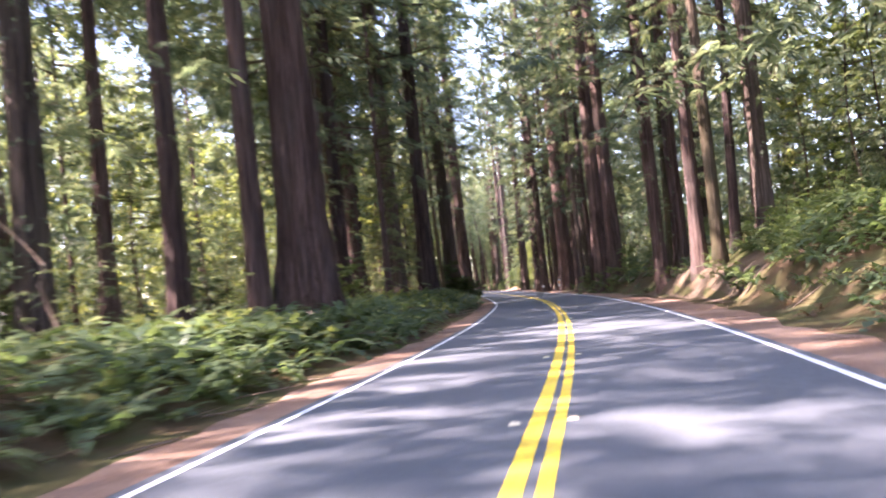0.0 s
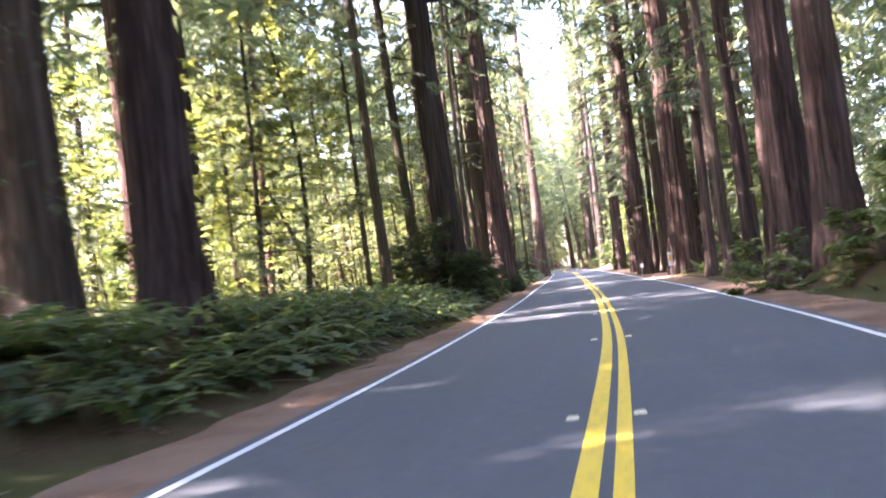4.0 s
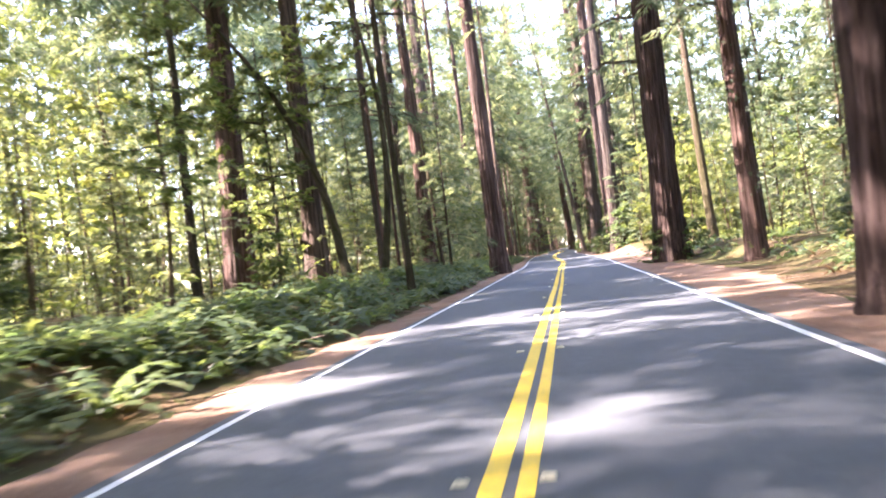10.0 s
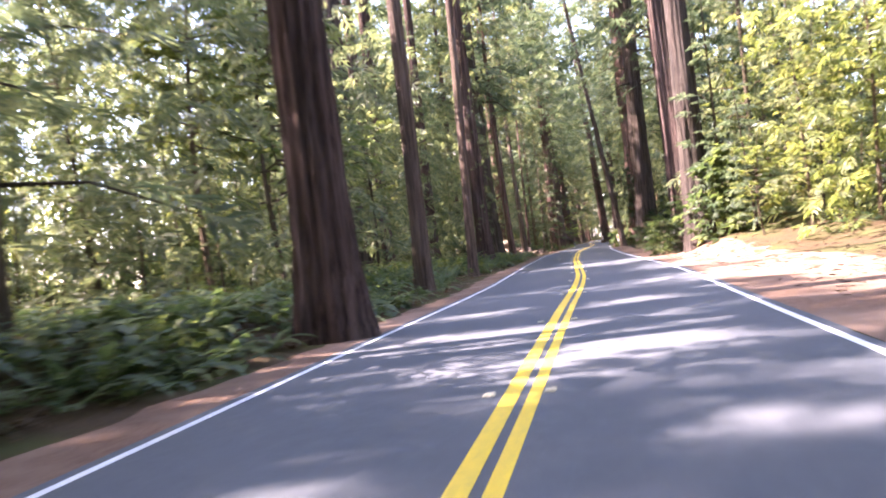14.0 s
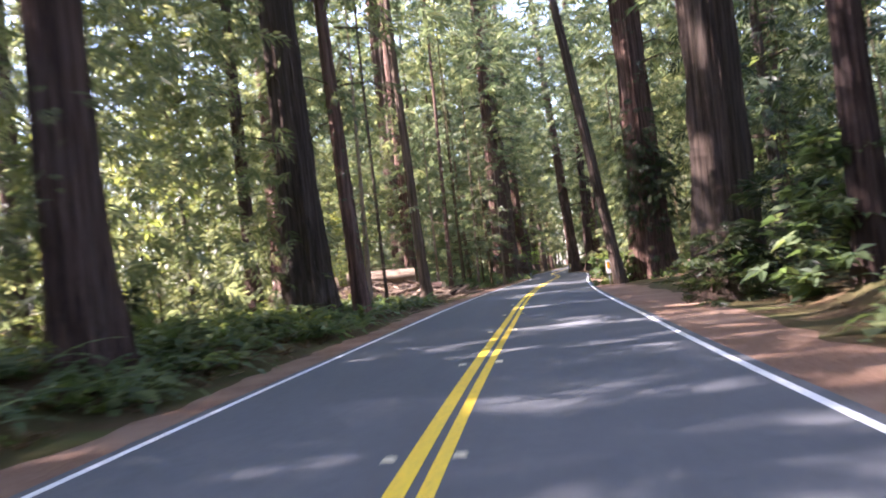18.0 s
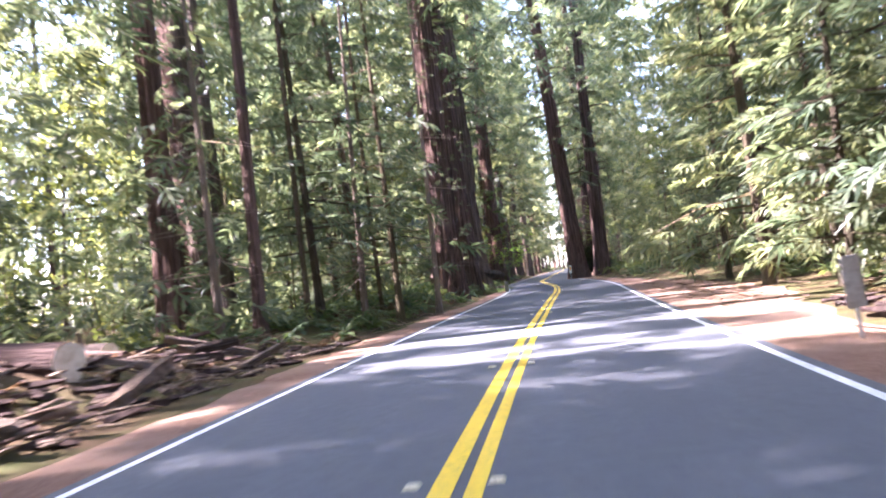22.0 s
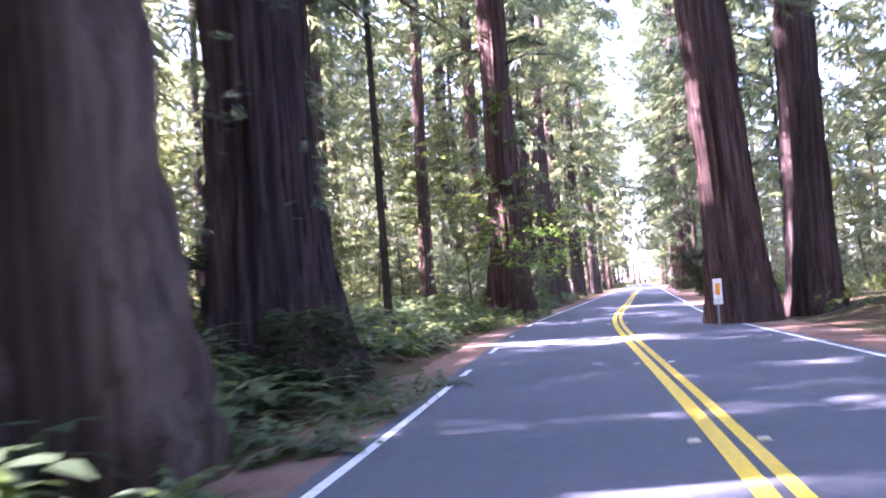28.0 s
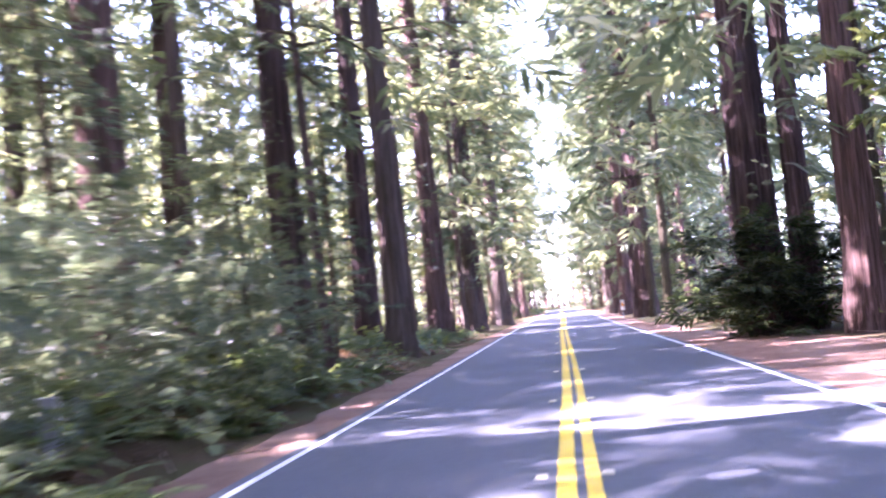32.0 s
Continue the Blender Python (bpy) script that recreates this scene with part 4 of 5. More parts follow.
def shrub(x, y, size, k, tall=1.0):
    g = np.random.default_rng(int(x * 41 + y * 23) % 99991)
    ob = new("shrub")
    part("stem", BUSH[k][0], ob), part("foliage", BUSH[k][1], ob)
    ob.matrix_basis = pose(x, y, float(height(x, y)) - 0.05, 0, 0, g.uniform(0, 360)) @ Matrix.Diagonal((size, size, size * tall, 1))
    return tagged(ob, "dark bushy sprouts of redwood at the foot of trunks" if k < 2 else "low leafy green shrub beside the road", "shrub", "roadside shrubs")


def clearing(x, y):
    return (-9 < x < 6 and 276 < y < 304) or (18 < x < 30 and 196 < y < 220)


g = np.random.default_rng(11)
# side, y from, y to, u from, u to, conifers, saplings, shrubs
for side, y0, y1, u0, u1, pines, leaves, bushes in (
    (-1, 40, 92, 9, 26, 5, 5, 8), (-1, 92, 150, 9.5, 30, 10, 14, 9), (-1, 140, 216, 9, 32, 18, 16, 8), (-1, 205, 282, 9, 30, 16, 10, 8), (-1, 284, 348, 8.5, 26, 17, 6, 7),
    (-1, 348, 440, 9, 28, 14, 9, 13), (-1, 440, 540, 6, 15, 10, 3, 2), (1, 34, 104, 10, 26, 7, 3, 12), (1, 100, 190, 10, 30, 13, 6, 8), (1, 190, 290, 9.5, 28, 14, 8, 14),
    (1, 286, 352, 9.5, 24, 20, 4, 9), (1, 352, 440, 9.5, 28, 11, 6, 9), (1, 440, 540, 6, 15, 10, 3, 2),
):
    for kind, n in (("conifer", pines), ("leaf", leaves), ("shrub", bushes)):
        for k in range(n if kind == "shrub" else (3 * n + 2) // 4):
            for again in range(12):
                x, y = beside(g.uniform(y0, y1), side * (u0 + (u1 - u0) * g.uniform() ** 1.2))
                if free(x, y, 1.6, placed) and not clearing(x, y):
                    break
            else:
                continue
            placed.append((x, y))
            if kind == "shrub":
                shrub(x, y, float(g.uniform(0.7, 1.3)), int(g.integers(3)))
            else:
                young(x, y, float(g.uniform(0.6, 1.25)), kind)



def undergrowth(name, spots, leaf, shape, size, label, seed, tall=8.0, per=16):
    """Countless thin stems with level layers of sprays, which close the view between the trunks."""
    g = np.random.default_rng(seed)
    at = np.array(spots)
    n = len(at)
    base = np.stack([at[:, 0], at[:, 1], height(at[:, 0], at[:, 1])], -1)
    top = base + np.stack([g.normal(0, 0.5, n), g.normal(0, 0.5, n), tall * g.uniform(0.25, 1.25, n)], -1)
    i = np.repeat(np.arange(n), per)
    s = g.uniform(0.06, 1, len(i))
    th = g.uniform(0, 6.28, len(i))
    out = np.stack([np.cos(th), np.sin(th), g.normal(-0.05, 0.12, len(i))], -1)
    p = base[i] + (top - base)[i] * s[:, None] + out * (2.0 * (1.1 - s) * g.uniform(0, 1, len(i)))[:, None]
    v, q, w = join(rods(base, top, np.full(n, 0.05), np.full(n, 0.01)), sprays(p, out, size * g.uniform(0.6, 1.5, len(i)), shape, 0.15, 0.3, g))
    return tagged(new(name, mesh(name, v, q, [BARK_THIN, leaf], False, w)), label, "undergrowth", kind="stuff")


def layer(seed, n, y0, y1, u0, u1, side):
    return [p for p in scatter(seed, n, y0, y1, u0, u1, side) if not clearing(*p) and free(*p, 1.2, placed[: len(STANDS)])]


undergrowth("undergrowth_left_conifers", layer(301, 420, 20, 480, 9, 34, -1), NEEDLE, FAN, 0.72, "thick young conifer growth between the trunks", 201, 8, 24)
undergrowth("undergrowth_left_leaves", layer(302, 330, 85, 480, 10, 36, -1), BROAD, CLUSTER, 0.5, "thick bright broadleaved growth between the trunks", 202, 9, 30)
undergrowth("undergrowth_right_conifers", layer(303, 420, 95, 480, 9.5, 34, 1) + layer(307, 130, 285, 352, 8.5, 18, 1), NEEDLE, FAN, 0.72, "thick young conifer growth between the trunks", 203, 9, 24)
undergrowth("undergrowth_right_leaves", layer(304, 200, 100, 480, 10, 34, 1), BROAD, CLUSTER, 0.48, "thick broadleaved growth between the trunks", 204, 8, 28)
undergrowth("bank_growth", layer(305, 160, 36, 104, 8.5, 24, 1), FERN, FAN, 0.6, "low bushes and ferns on the bank", 205, 1.6, 14)

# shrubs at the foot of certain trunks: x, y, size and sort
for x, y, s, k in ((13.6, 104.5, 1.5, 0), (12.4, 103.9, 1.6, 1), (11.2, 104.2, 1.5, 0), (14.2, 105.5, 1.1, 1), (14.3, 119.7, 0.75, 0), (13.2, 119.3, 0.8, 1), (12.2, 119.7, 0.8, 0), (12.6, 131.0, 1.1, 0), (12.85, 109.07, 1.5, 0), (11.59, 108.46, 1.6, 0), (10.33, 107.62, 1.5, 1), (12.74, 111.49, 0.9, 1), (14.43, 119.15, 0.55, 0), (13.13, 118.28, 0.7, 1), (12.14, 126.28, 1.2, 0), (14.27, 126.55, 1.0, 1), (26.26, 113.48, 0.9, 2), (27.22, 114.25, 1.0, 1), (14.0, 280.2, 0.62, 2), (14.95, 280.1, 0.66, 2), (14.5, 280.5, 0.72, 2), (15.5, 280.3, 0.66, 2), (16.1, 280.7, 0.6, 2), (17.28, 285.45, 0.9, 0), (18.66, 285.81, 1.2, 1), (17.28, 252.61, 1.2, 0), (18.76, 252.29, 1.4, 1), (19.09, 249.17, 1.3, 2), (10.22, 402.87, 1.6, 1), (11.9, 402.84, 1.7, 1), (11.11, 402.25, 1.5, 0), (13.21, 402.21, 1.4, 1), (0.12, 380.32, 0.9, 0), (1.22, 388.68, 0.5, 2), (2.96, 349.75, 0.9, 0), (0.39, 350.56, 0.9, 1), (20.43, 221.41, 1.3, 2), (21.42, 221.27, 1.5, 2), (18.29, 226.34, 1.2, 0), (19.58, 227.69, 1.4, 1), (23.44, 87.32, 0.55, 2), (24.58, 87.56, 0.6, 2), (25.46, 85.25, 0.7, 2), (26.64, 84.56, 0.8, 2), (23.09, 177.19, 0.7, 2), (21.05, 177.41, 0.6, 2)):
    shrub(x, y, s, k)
for x, y, s, kind in ((22.01, 217.7, 0.6, 'leaf'), (23.76, 216.72, 0.7, 'conifer'), (26.48, 217.78, 0.8, 'leaf'), (29.27, 214.82, 0.8, 'conifer'), (24.93, 220.9, 0.9, 'leaf'), (21.05, 223.22, 1.0, 'conifer'), (21.99, 219.47, 0.8, 'conifer'), (22.81, 225.55, 1.2, 'conifer'), (2.5, 307.0, 1.3, 'conifer'), (16.9, 299.8, 1.2, 'conifer'), (17.6, 303.4, 1.5, 'conifer'), (16.6, 308.2, 1.3, 'conifer'), (17.8, 312.6, 1.5, 'conifer'), (18.6, 299.0, 1.4, 'conifer'), (16.8, 318.0, 1.3, 'conifer'), (4.5, 309.8, 1.15, 'conifer'), (8.6, 189.5, 1.2, 'conifer'), (9.6, 186.6, 0.9, 'conifer'), (1.82, 315.1, 1.3, 'conifer'), (-0.09, 318.34, 1.4, 'conifer'), (5.04, 183.2, 1.0, 'conifer'), (7.31, 187.04, 0.9, 'conifer'), (2.26, 201.78, 1.2, 'conifer'), (0.83, 378.4, 0.72, 'leaf'), (-0.24, 377.06, 0.62, 'leaf'), (-1.44, 373.86, 0.6, 'leaf'), (12.54, 392.71, 0.8, 'leaf'), (0.14, 387.41, 0.27, 'conifer'), (-0.93, 388.56, 0.33, 'conifer'), (0.61, 390.23, 0.27, 'conifer'), (-0.21, 391.75, 0.33, 'conifer'), (0.9, 392.82, 0.26, 'conifer'), (-0.37, 396.49, 0.5, 'conifer'), (-0.36, 392.96, 0.55, 'conifer'), (-0.6, 400.41, 0.6, 'conifer'), (-2.08, 389.48, 0.6, 'conifer')):
    young(x, y, s, kind)

# a vine maple in front of the last great trunk
MAPLE = leafy("bright maple leaves", (0.1, 0.17, 0.035), (0.17, 0.26, 0.05), (0.28, 0.36, 0.09), (1.7, 1.8, 0.9))
g2 = np.random.default_rng(77)
maple = new("vine_maple")
MX, MY = 2.15, 376.3
maple.matrix_basis = pose(MX, MY, float(height(MX, MY)) - 0.05)
stem_at, stem_to, tips = [], [], []
for k in range(9):
    th = -1.0 + 0.5 * k
    reach = (1.0, 0.72, 0.86, 0.6, 1.05, 0.8, 0.66, 0.95, 0.75)[k]
    p = Vector((0, 0, 0))
    way = Vector((0.1 * math.cos(th), -0.22, 1.0))
    for j in range(6):
        q = p + way.normalized() * reach
        stem_at.append(tuple(p)), stem_to.append(tuple(q))
        way += Vector((0.07 + 0.16 * math.cos(th), -0.1 + 0.13 * math.sin(th), -0.1))
        p = q
        if j > 2:
            tips.append((tuple(p), (math.cos(th), -0.6 + 0.6 * math.sin(th), -0.1)))
part("stem", mesh("stem", *rods(np.array(stem_at), np.array(stem_to), np.tile([0.035, 0.03, 0.024, 0.018, 0.013, 0.008], 9), np.tile([0.03, 0.024, 0.018, 0.013, 0.008, 0.004], 9)), BARK_THIN), maple, "thin arching stems")
at = np.repeat(np.array([a for a, _ in tips]), 15, 0) + g2.normal(0, 1, (len(tips) * 15, 3)) * [0.45, 0.45, 0.14]
way = np.repeat(np.array([b for _, b in tips]), 15, 0) + g2.normal(0, 0.7, (len(tips) * 15, 3)) * [1, 1, 0.3]
part("foliage", mesh("foliage", *sprays(at, way, g2.uniform(0.16, 0.34, len(at)), CLUSTER, 0.15, 0.35, g2), MAPLE), maple, "bright green lobed leaves in level layers")
tagged(maple, "vine maple with bright green leaves before a dark trunk", "tree")

# ---- ferns ----


def frond(long, arch, lean, turn, pairs, wide):
    """One arching frond: a chain of narrow leaflets on both sides of its rib."""
    s = np.linspace(0.12, 1, pairs)
    run, rise = long * s * np.cos(lean * (1 - 0.35 * s)), long * (s * math.sin(lean) - arch * s**2)
    w = wide * np.sin(np.pi * np.clip(s * 0.9 + 0.12, 0, 1)) ** 0.7
    ct, st = math.cos(turn), math.sin(turn)
    n = pairs
    rib = np.stack([run, 0 * run, rise], -1)
    pts, quads = [rib], []
    i = np.arange(n - 1)
    for k, side in enumerate((-1, 1)):
        tip = np.stack([run + 0.35 * w, side * w, rise - 0.12 * w], -1)
        mid = (rib + tip) / 2 + np.stack([-0.05 * w, 0 * s, 0.06 * w], -1)
        pts += [mid, tip]
        m, t = i + n * (1 + 2 * k), i + n * (2 + 2 * k)
        quads.append(np.stack([i, m, t, i + 1], -1) if side < 0 else np.stack([i + 1, t, m, i], -1))
    v = np.concatenate(pts)
    return np.stack([v[:, 0] * ct - v[:, 1] * st, v[:, 0] * st + v[:, 1] * ct, v[:, 2]], -1), np.concatenate(quads)


def fern_points(seed, fronds, pairs, long=0.95):
    g = np.random.default_rng(seed)
    return join(*[frond(long * g.uniform(0.65, 1.15), g.uniform(0.4, 0.85), g.uniform(0.6, 1.3), k * 2.4 + g.normal(0, 0.3), pairs, 0.12 * g.uniform(0.8, 1.2)) for k in range(fronds)])[:2]


FRONDS = [mesh("frond", *frond(1.0, 0.45 + 0.12 * k, 1.25 - 0.16 * k, 0.0, 15, 0.13), FERN) for k in range(4)]
g = np.random.default_rng(21)
FERN_STRETCH = ((-1, 24, 60, 24), (-1, 60, 130, 32), (-1, 130, 210, 36), (-1, 210, 275, 20), (-1, 300, 345, 22), (-1, 340, 410, 36), (1, 40, 105, 18), (1, 105, 200, 12), (1, 200, 300, 18), (1, 300, 400, 14))
for side, y0, y1, n in FERN_STRETCH:
    for k in range(n):
        y = g.uniform(y0, y1)
        edge = float(left_edge(y)) + 0.35 if side < 0 else float(right_edge(y)) + 0.6
        x, y = beside(y, side * (edge + 3.4 * g.uniform() ** 1.5))
        if not free(x, y, 0.9, placed[: len(STANDS)]):
            continue
        ob = new("sword_fern")
        s = float(g.uniform(0.8, 1.35))
        ob.matrix_basis = pose(x, y, float(height(x, y)) - 0.03, g.normal(0, 5), g.normal(0, 5), g.uniform(0, 360))
        for j in range(12):
            z = s * float(g.uniform(0.7, 1.15))
            part("frond", FRONDS[int(g.integers(4))], ob, m=pose(0, 0, 0, 0, 0, 137.5 * j + float(g.normal(0, 14))) @ Matrix.Diagonal((z, z, z, 1)))
        tagged(ob, "sword fern with arching green fronds on the verge", "fern", "roadside ferns")


def carpet(name, spots, base, size, mat, label, category, seed):
    """Low plants too many to count, joined."""
    g = np.random.default_rng(seed)
    at = np.array(spots)
    z = height(at[:, 0], at[:, 1])
    out = []
    for (x, y), h in zip(at, z):
        t, s, (b, q) = g.uniform(0, 6.28), size * g.uniform(0.6, 1.35), base[int(g.integers(len(base)))]
        c, d = math.cos(t) * s, math.sin(t) * s
        out.append((np.stack([b[:, 0] * c - b[:, 1] * d + x, b[:, 0] * d + b[:, 1] * c + y, b[:, 2] * s + h - 0.02], -1), q))
    v, q, w = join(*out)
    return tagged(new(name, mesh(name, v, q, mat)), label, category, kind="stuff")


LOW = [fern_points(120 + k, 8, 6, 1.0) for k in range(4)]


def verge(seed, n, y0, y1, side, depth, gap=0.3):
    g = np.random.default_rng(seed)
    out = []
    for y in g.uniform(y0, y1, n):
        edge = float(left_edge(y)) if side < 0 else float(right_edge(y)) + 0.2
        p = beside(y, side * (edge + gap + depth * g.uniform() ** 1.3))
        if not (-9 < p[0] < 6.2 and 279 < p[1] < 300) and free(p[0], p[1], 0.8, placed[: len(STANDS)]):
            out.append(p)
    return out


carpet("fern_carpet_left", verge(31, 1100, 15, 430, -1, 8, 0.9) + verge(39, 900, 15, 430, -1, 2.6, 0.7), LOW, 1.12, FERN, "carpet of sword ferns under the trees", "ferns", 41)
carpet("fern_carpet_right", verge(32, 700, 30, 430, 1, 8) + layer(306, 420, 34, 104, 6.0, 14, 1), LOW, 0.95, FERN, "carpet of ferns and low green plants", "ferns", 42)
carpet("tall_ferns", verge(46, 520, 336, 400, -1, 6, 0.3) + verge(47, 160, 14, 50, -1, 5, 0.3) + verge(48, 240, 130, 175, -1, 3.6, 0.1) + verge(52, 200, 165, 204, -1, 3, 0.1) + verge(50, 260, 72, 100, -1, 4.5, 0.3) + verge(51, 120, 225, 275, -1, 4, 0.4), LOW, 1.3, FERN, "tall ferns crowding the verge", "ferns", 49)
carpet("trunk_ferns", [(float(a), float(b)) for a, b in zip(rng.uniform(1.0, 2.35, 70), rng.uniform(369, 384, 70))] + [(float(a), float(b)) for a, b in zip(rng.uniform(-1.5, 1.8, 60), rng.uniform(371, 378, 60))], LOW, 0.95, FERN, "ferns crowding the foot of an old trunk", "ferns", 61)
carpet("bank_ferns", [(float(middle(b) + a), float(b)) for a, b in zip(rng.uniform(7.4, 11.5, 170), rng.uniform(34, 62, 170))], LOW, 1.35, FERN, "sunlit ferns hanging over the cut bank", "ferns", 62)
carpet("bright_ferns", [(float(a), float(b)) for a, b in zip(rng.uniform(18.2, 22, 90), rng.uniform(229, 244, 90))], LOW, 1.1, FERN, "sunlit ferns on the rise beside the road", "ferns", 59)
carpet("dry_fronds", verge(33, 620, 15, 430, -1, 1.8, 0.1) + verge(34, 160, 30, 430, 1, 2.5, 0.0), LOW, 0.55, DRYLEAF, "dry brown fronds and litter along the verge", "litter", 43)
TINY = [sprays(rng.normal(0, 0.5, (15, 3)) * [1, 1, 0.25] + [0, 0, 0.35], rng.normal(0, 1, (15, 3)) * [1, 1, 0.5], np.full(15, 0.24), CLUSTER, 0, 0.8) for k in range(3)]
carpet("low_herbs", verge(35, 380, 15, 430, -1, 11, 0.8) + verge(36, 330, 30, 430, 1, 10, 0.6), TINY, 1.0, BROAD, "low broadleaved herbs between the ferns", "herbs", 44)

# ---- deadfall ----
g = np.random.default_rng(51)


def sticks(name, spots, long, thick, mat, label, lift=0.03):
    at = np.array(spots)
    n = len(at)
    t, l = g.uniform(0, 6.28, n), long * g.uniform(0.4, 1.4, n)
    a = np.stack([at[:, 0], at[:, 1], height(at[:, 0], at[:, 1]) + lift], -1)
    b = a + np.stack([np.cos(t) * l, np.sin(t) * l, g.uniform(-0.02, 0.22, n) * l], -1)
    b[:, 2] = np.maximum(b[:, 2], height(b[:, 0], b[:, 1]) + 0.01)
    r = thick * g.uniform(0.5, 1.5, n)
    v, q = rods(a, b, r, r * 0.4)
    return tagged(new(name, mesh(name, v, q, mat)), label, "litter", kind="stuff")


sticks("twig_litter", verge(37, 700, 15, 430, -1, 10, -0.6) + verge(38, 500, 20, 430, 1, 9, -1.2), 0.9, 0.014, WOOD, "grey-brown fallen twigs on the forest floor")

pull = [beside(float(a), float(b)) for a, b in zip(g.uniform(192, 226, 700), g.uniform(4.2, 9.5, 700))] + [beside(float(a), float(b)) for a, b in zip(g.uniform(297, 327, 420), g.uniform(4.2, 8, 420))]
sticks("needle_litter", pull, 0.3, 0.008, DRYLEAF, "dry twigs and needles strewn over the pull-out", 0.02)
sticks("bark_flakes", pull[::3], 0.14, 0.022, BARK, "dark bark flakes on the bare ground", 0.015)


def log(name, a, b, r, mat, label, category, segs=14, ends=True):
    """A log or heavy branch from a to b, uneven, with pale sawn ends as parts."""
    a, b = Vector(a), Vector(b)
    way = (b - a).normalized()
    m = Matrix.Translation(a) @ way.to_track_quat("Z", "Y").to_matrix().to_4x4()
    long = (b - a).length
    z = np.linspace(0, long, 12)
    th = np.linspace(0, 2 * np.pi, segs, endpoint=False)
    zz, tt = np.meshgrid(z, th, indexing="ij")
    rr = r * (1 - 0.2 * zz / long) * (1 + 0.06 * np.sin(3 * tt + zz) + 0.05 * np.sin(7 * tt + 2) + 0.02 * g.normal(size=tt.shape))
    ob = new(name, mesh(name, np.stack([rr * np.cos(tt), rr * np.sin(tt), zz], -1).reshape(-1, 3), grid_faces(12, segs, True), mat, True))
    ob.matrix_basis = m
    if ends:
        for k, (at, f) in enumerate(((0, 0), (long, 11))):
            ring = np.stack([rr[f] * 0.99 * np.cos(th), rr[f] * 0.99 * np.sin(th), np.full(segs, at + (0.01 if f else -0.01))], -1)
            part("cut_end", mesh("cut_end", np.concatenate([ring, [[0, 0, at + (0.02 if f else -0.02)]]]), [[i, (i + 1) % segs, segs] for i in range(segs)], CUTWOOD), ob, "pale orange sawn wood")
    return tagged(ob, label, category, "deadfall")


h = lambda x, y: float(height(x, y))
log("sawn_log", (2.0, 289.2, h(1.6, 289.2) + 0.6), (-2.4, 288.4, h(-2.4, 288.4) + 0.5), 0.56, WOOD, "large sawn redwood log bleached by the sun", "log", 20)
log("sawn_log", (-2.9, 287.6, h(-2.9, 287.6) + 0.42), (-7.4, 287.4, h(-7.4, 287.4) + 0.45), 0.45, WOOD, "large sawn redwood log bleached by the sun", "log", 20)
log("fallen_log", (3.6, 290.6, h(3.6, 290.6) + 0.28), (-3.5, 292.4, h(-3.5, 292.4) + 0.3), 0.32, BARK, "fallen redwood log with brown bark", "log", 16)
log("fallen_log", (1.0, 296.4, h(1.0, 296.4) + 0.2), (-5.2, 297.8, h(-5.2, 297.8) + 0.25), 0.26, BARK_GREY, "fallen redwood log with brown bark", "log", 16)
log("fallen_log", (6.6, 46.0, h(6.6, 46) + 0.18), (11.8, 44.2, h(11.8, 44.2) + 0.14), 0.16, WOOD, "grey fallen log among the ferns", "log", 12)
for k in range(130):
    x, y = (float(g.uniform(-6, 5.2)), float(g.uniform(278, 299))) if k < 108 else (float(g.uniform(15.8, 20)), float(g.uniform(290, 297)))
    t, l = g.uniform(0, 6.28), float(g.uniform(0.6, 2.6))
    x2, y2 = x + l * math.cos(t), y + l * math.sin(t)
    if 5.4 < x2 < 15.5:
        continue
    r = float(g.uniform(0.035, 0.12))
    log("broken_branch", (x, y, h(x, y) + r * 0.6), (x2, y2, h(x2, y2) + r * 0.6 + float(g.uniform(0, 0.45))), r, (WOOD, BARK, WOOD, BARK_GREY)[k % 4], "broken limb in a heap of storm-felled wood", "branch", 7, False)
sticks("wood_chips", [(float(a), float(b)) for a, b in zip(g.uniform(-7, 5.3, 1500), g.uniform(276, 301, 1500))], 0.55, 0.03, WOOD, "splintered sunlit wood strewn over the ground", 0.06)


sticks("bark_rubble", [(float(a), float(b)) for a, b in zip(g.uniform(-6, 5.2, 1300), g.uniform(277, 300, 1300))] + [(float(a), float(b)) for a, b in zip(g.uniform(15.5, 20, 260), g.uniform(289, 298, 260))], 0.42, 0.06, BARK, "red-brown lumps of broken bark strewn over the ground", 0.05)
carpet("debris_litter", [(float(a), float(b)) for a, b in zip(g.uniform(-7, 4.8, 240), g.uniform(277, 300, 240))], LOW, 0.5, DRYLEAF, "dry brown boughs between the broken wood", "litter", 58)


def slab(x, y, turn, tilt, long, wide, thick):
    ob = new("split_slab")
    bm = bmesh.new()
    bmesh.ops.create_cube(bm, size=1, matrix=Matrix.Diagonal((long, wide, thick, 1)))
    bmesh.ops.subdivide_edges(bm, edges=bm.edges[:], cuts=3, use_grid_fill=True)
    for v in bm.verts:
        v.co += Vector((0.04 * g.normal(), 0.025 * g.normal(), 0.012 * g.normal()))
    me = bpy.data.meshes.new("slab")
    bm.to_mesh(me), bm.free()
    me.materials.append(WOOD)
    ob.data = None
    part("slab", me, ob)
    ob.matrix_basis = pose(x, y, h(x, y) + thick / 2 + 0.5 * long * math.sin(radians(abs(tilt))) * 0.9, 0, tilt, turn)
    return tagged(ob, "split slab of redwood lying in the debris", "wood", "deadfall")


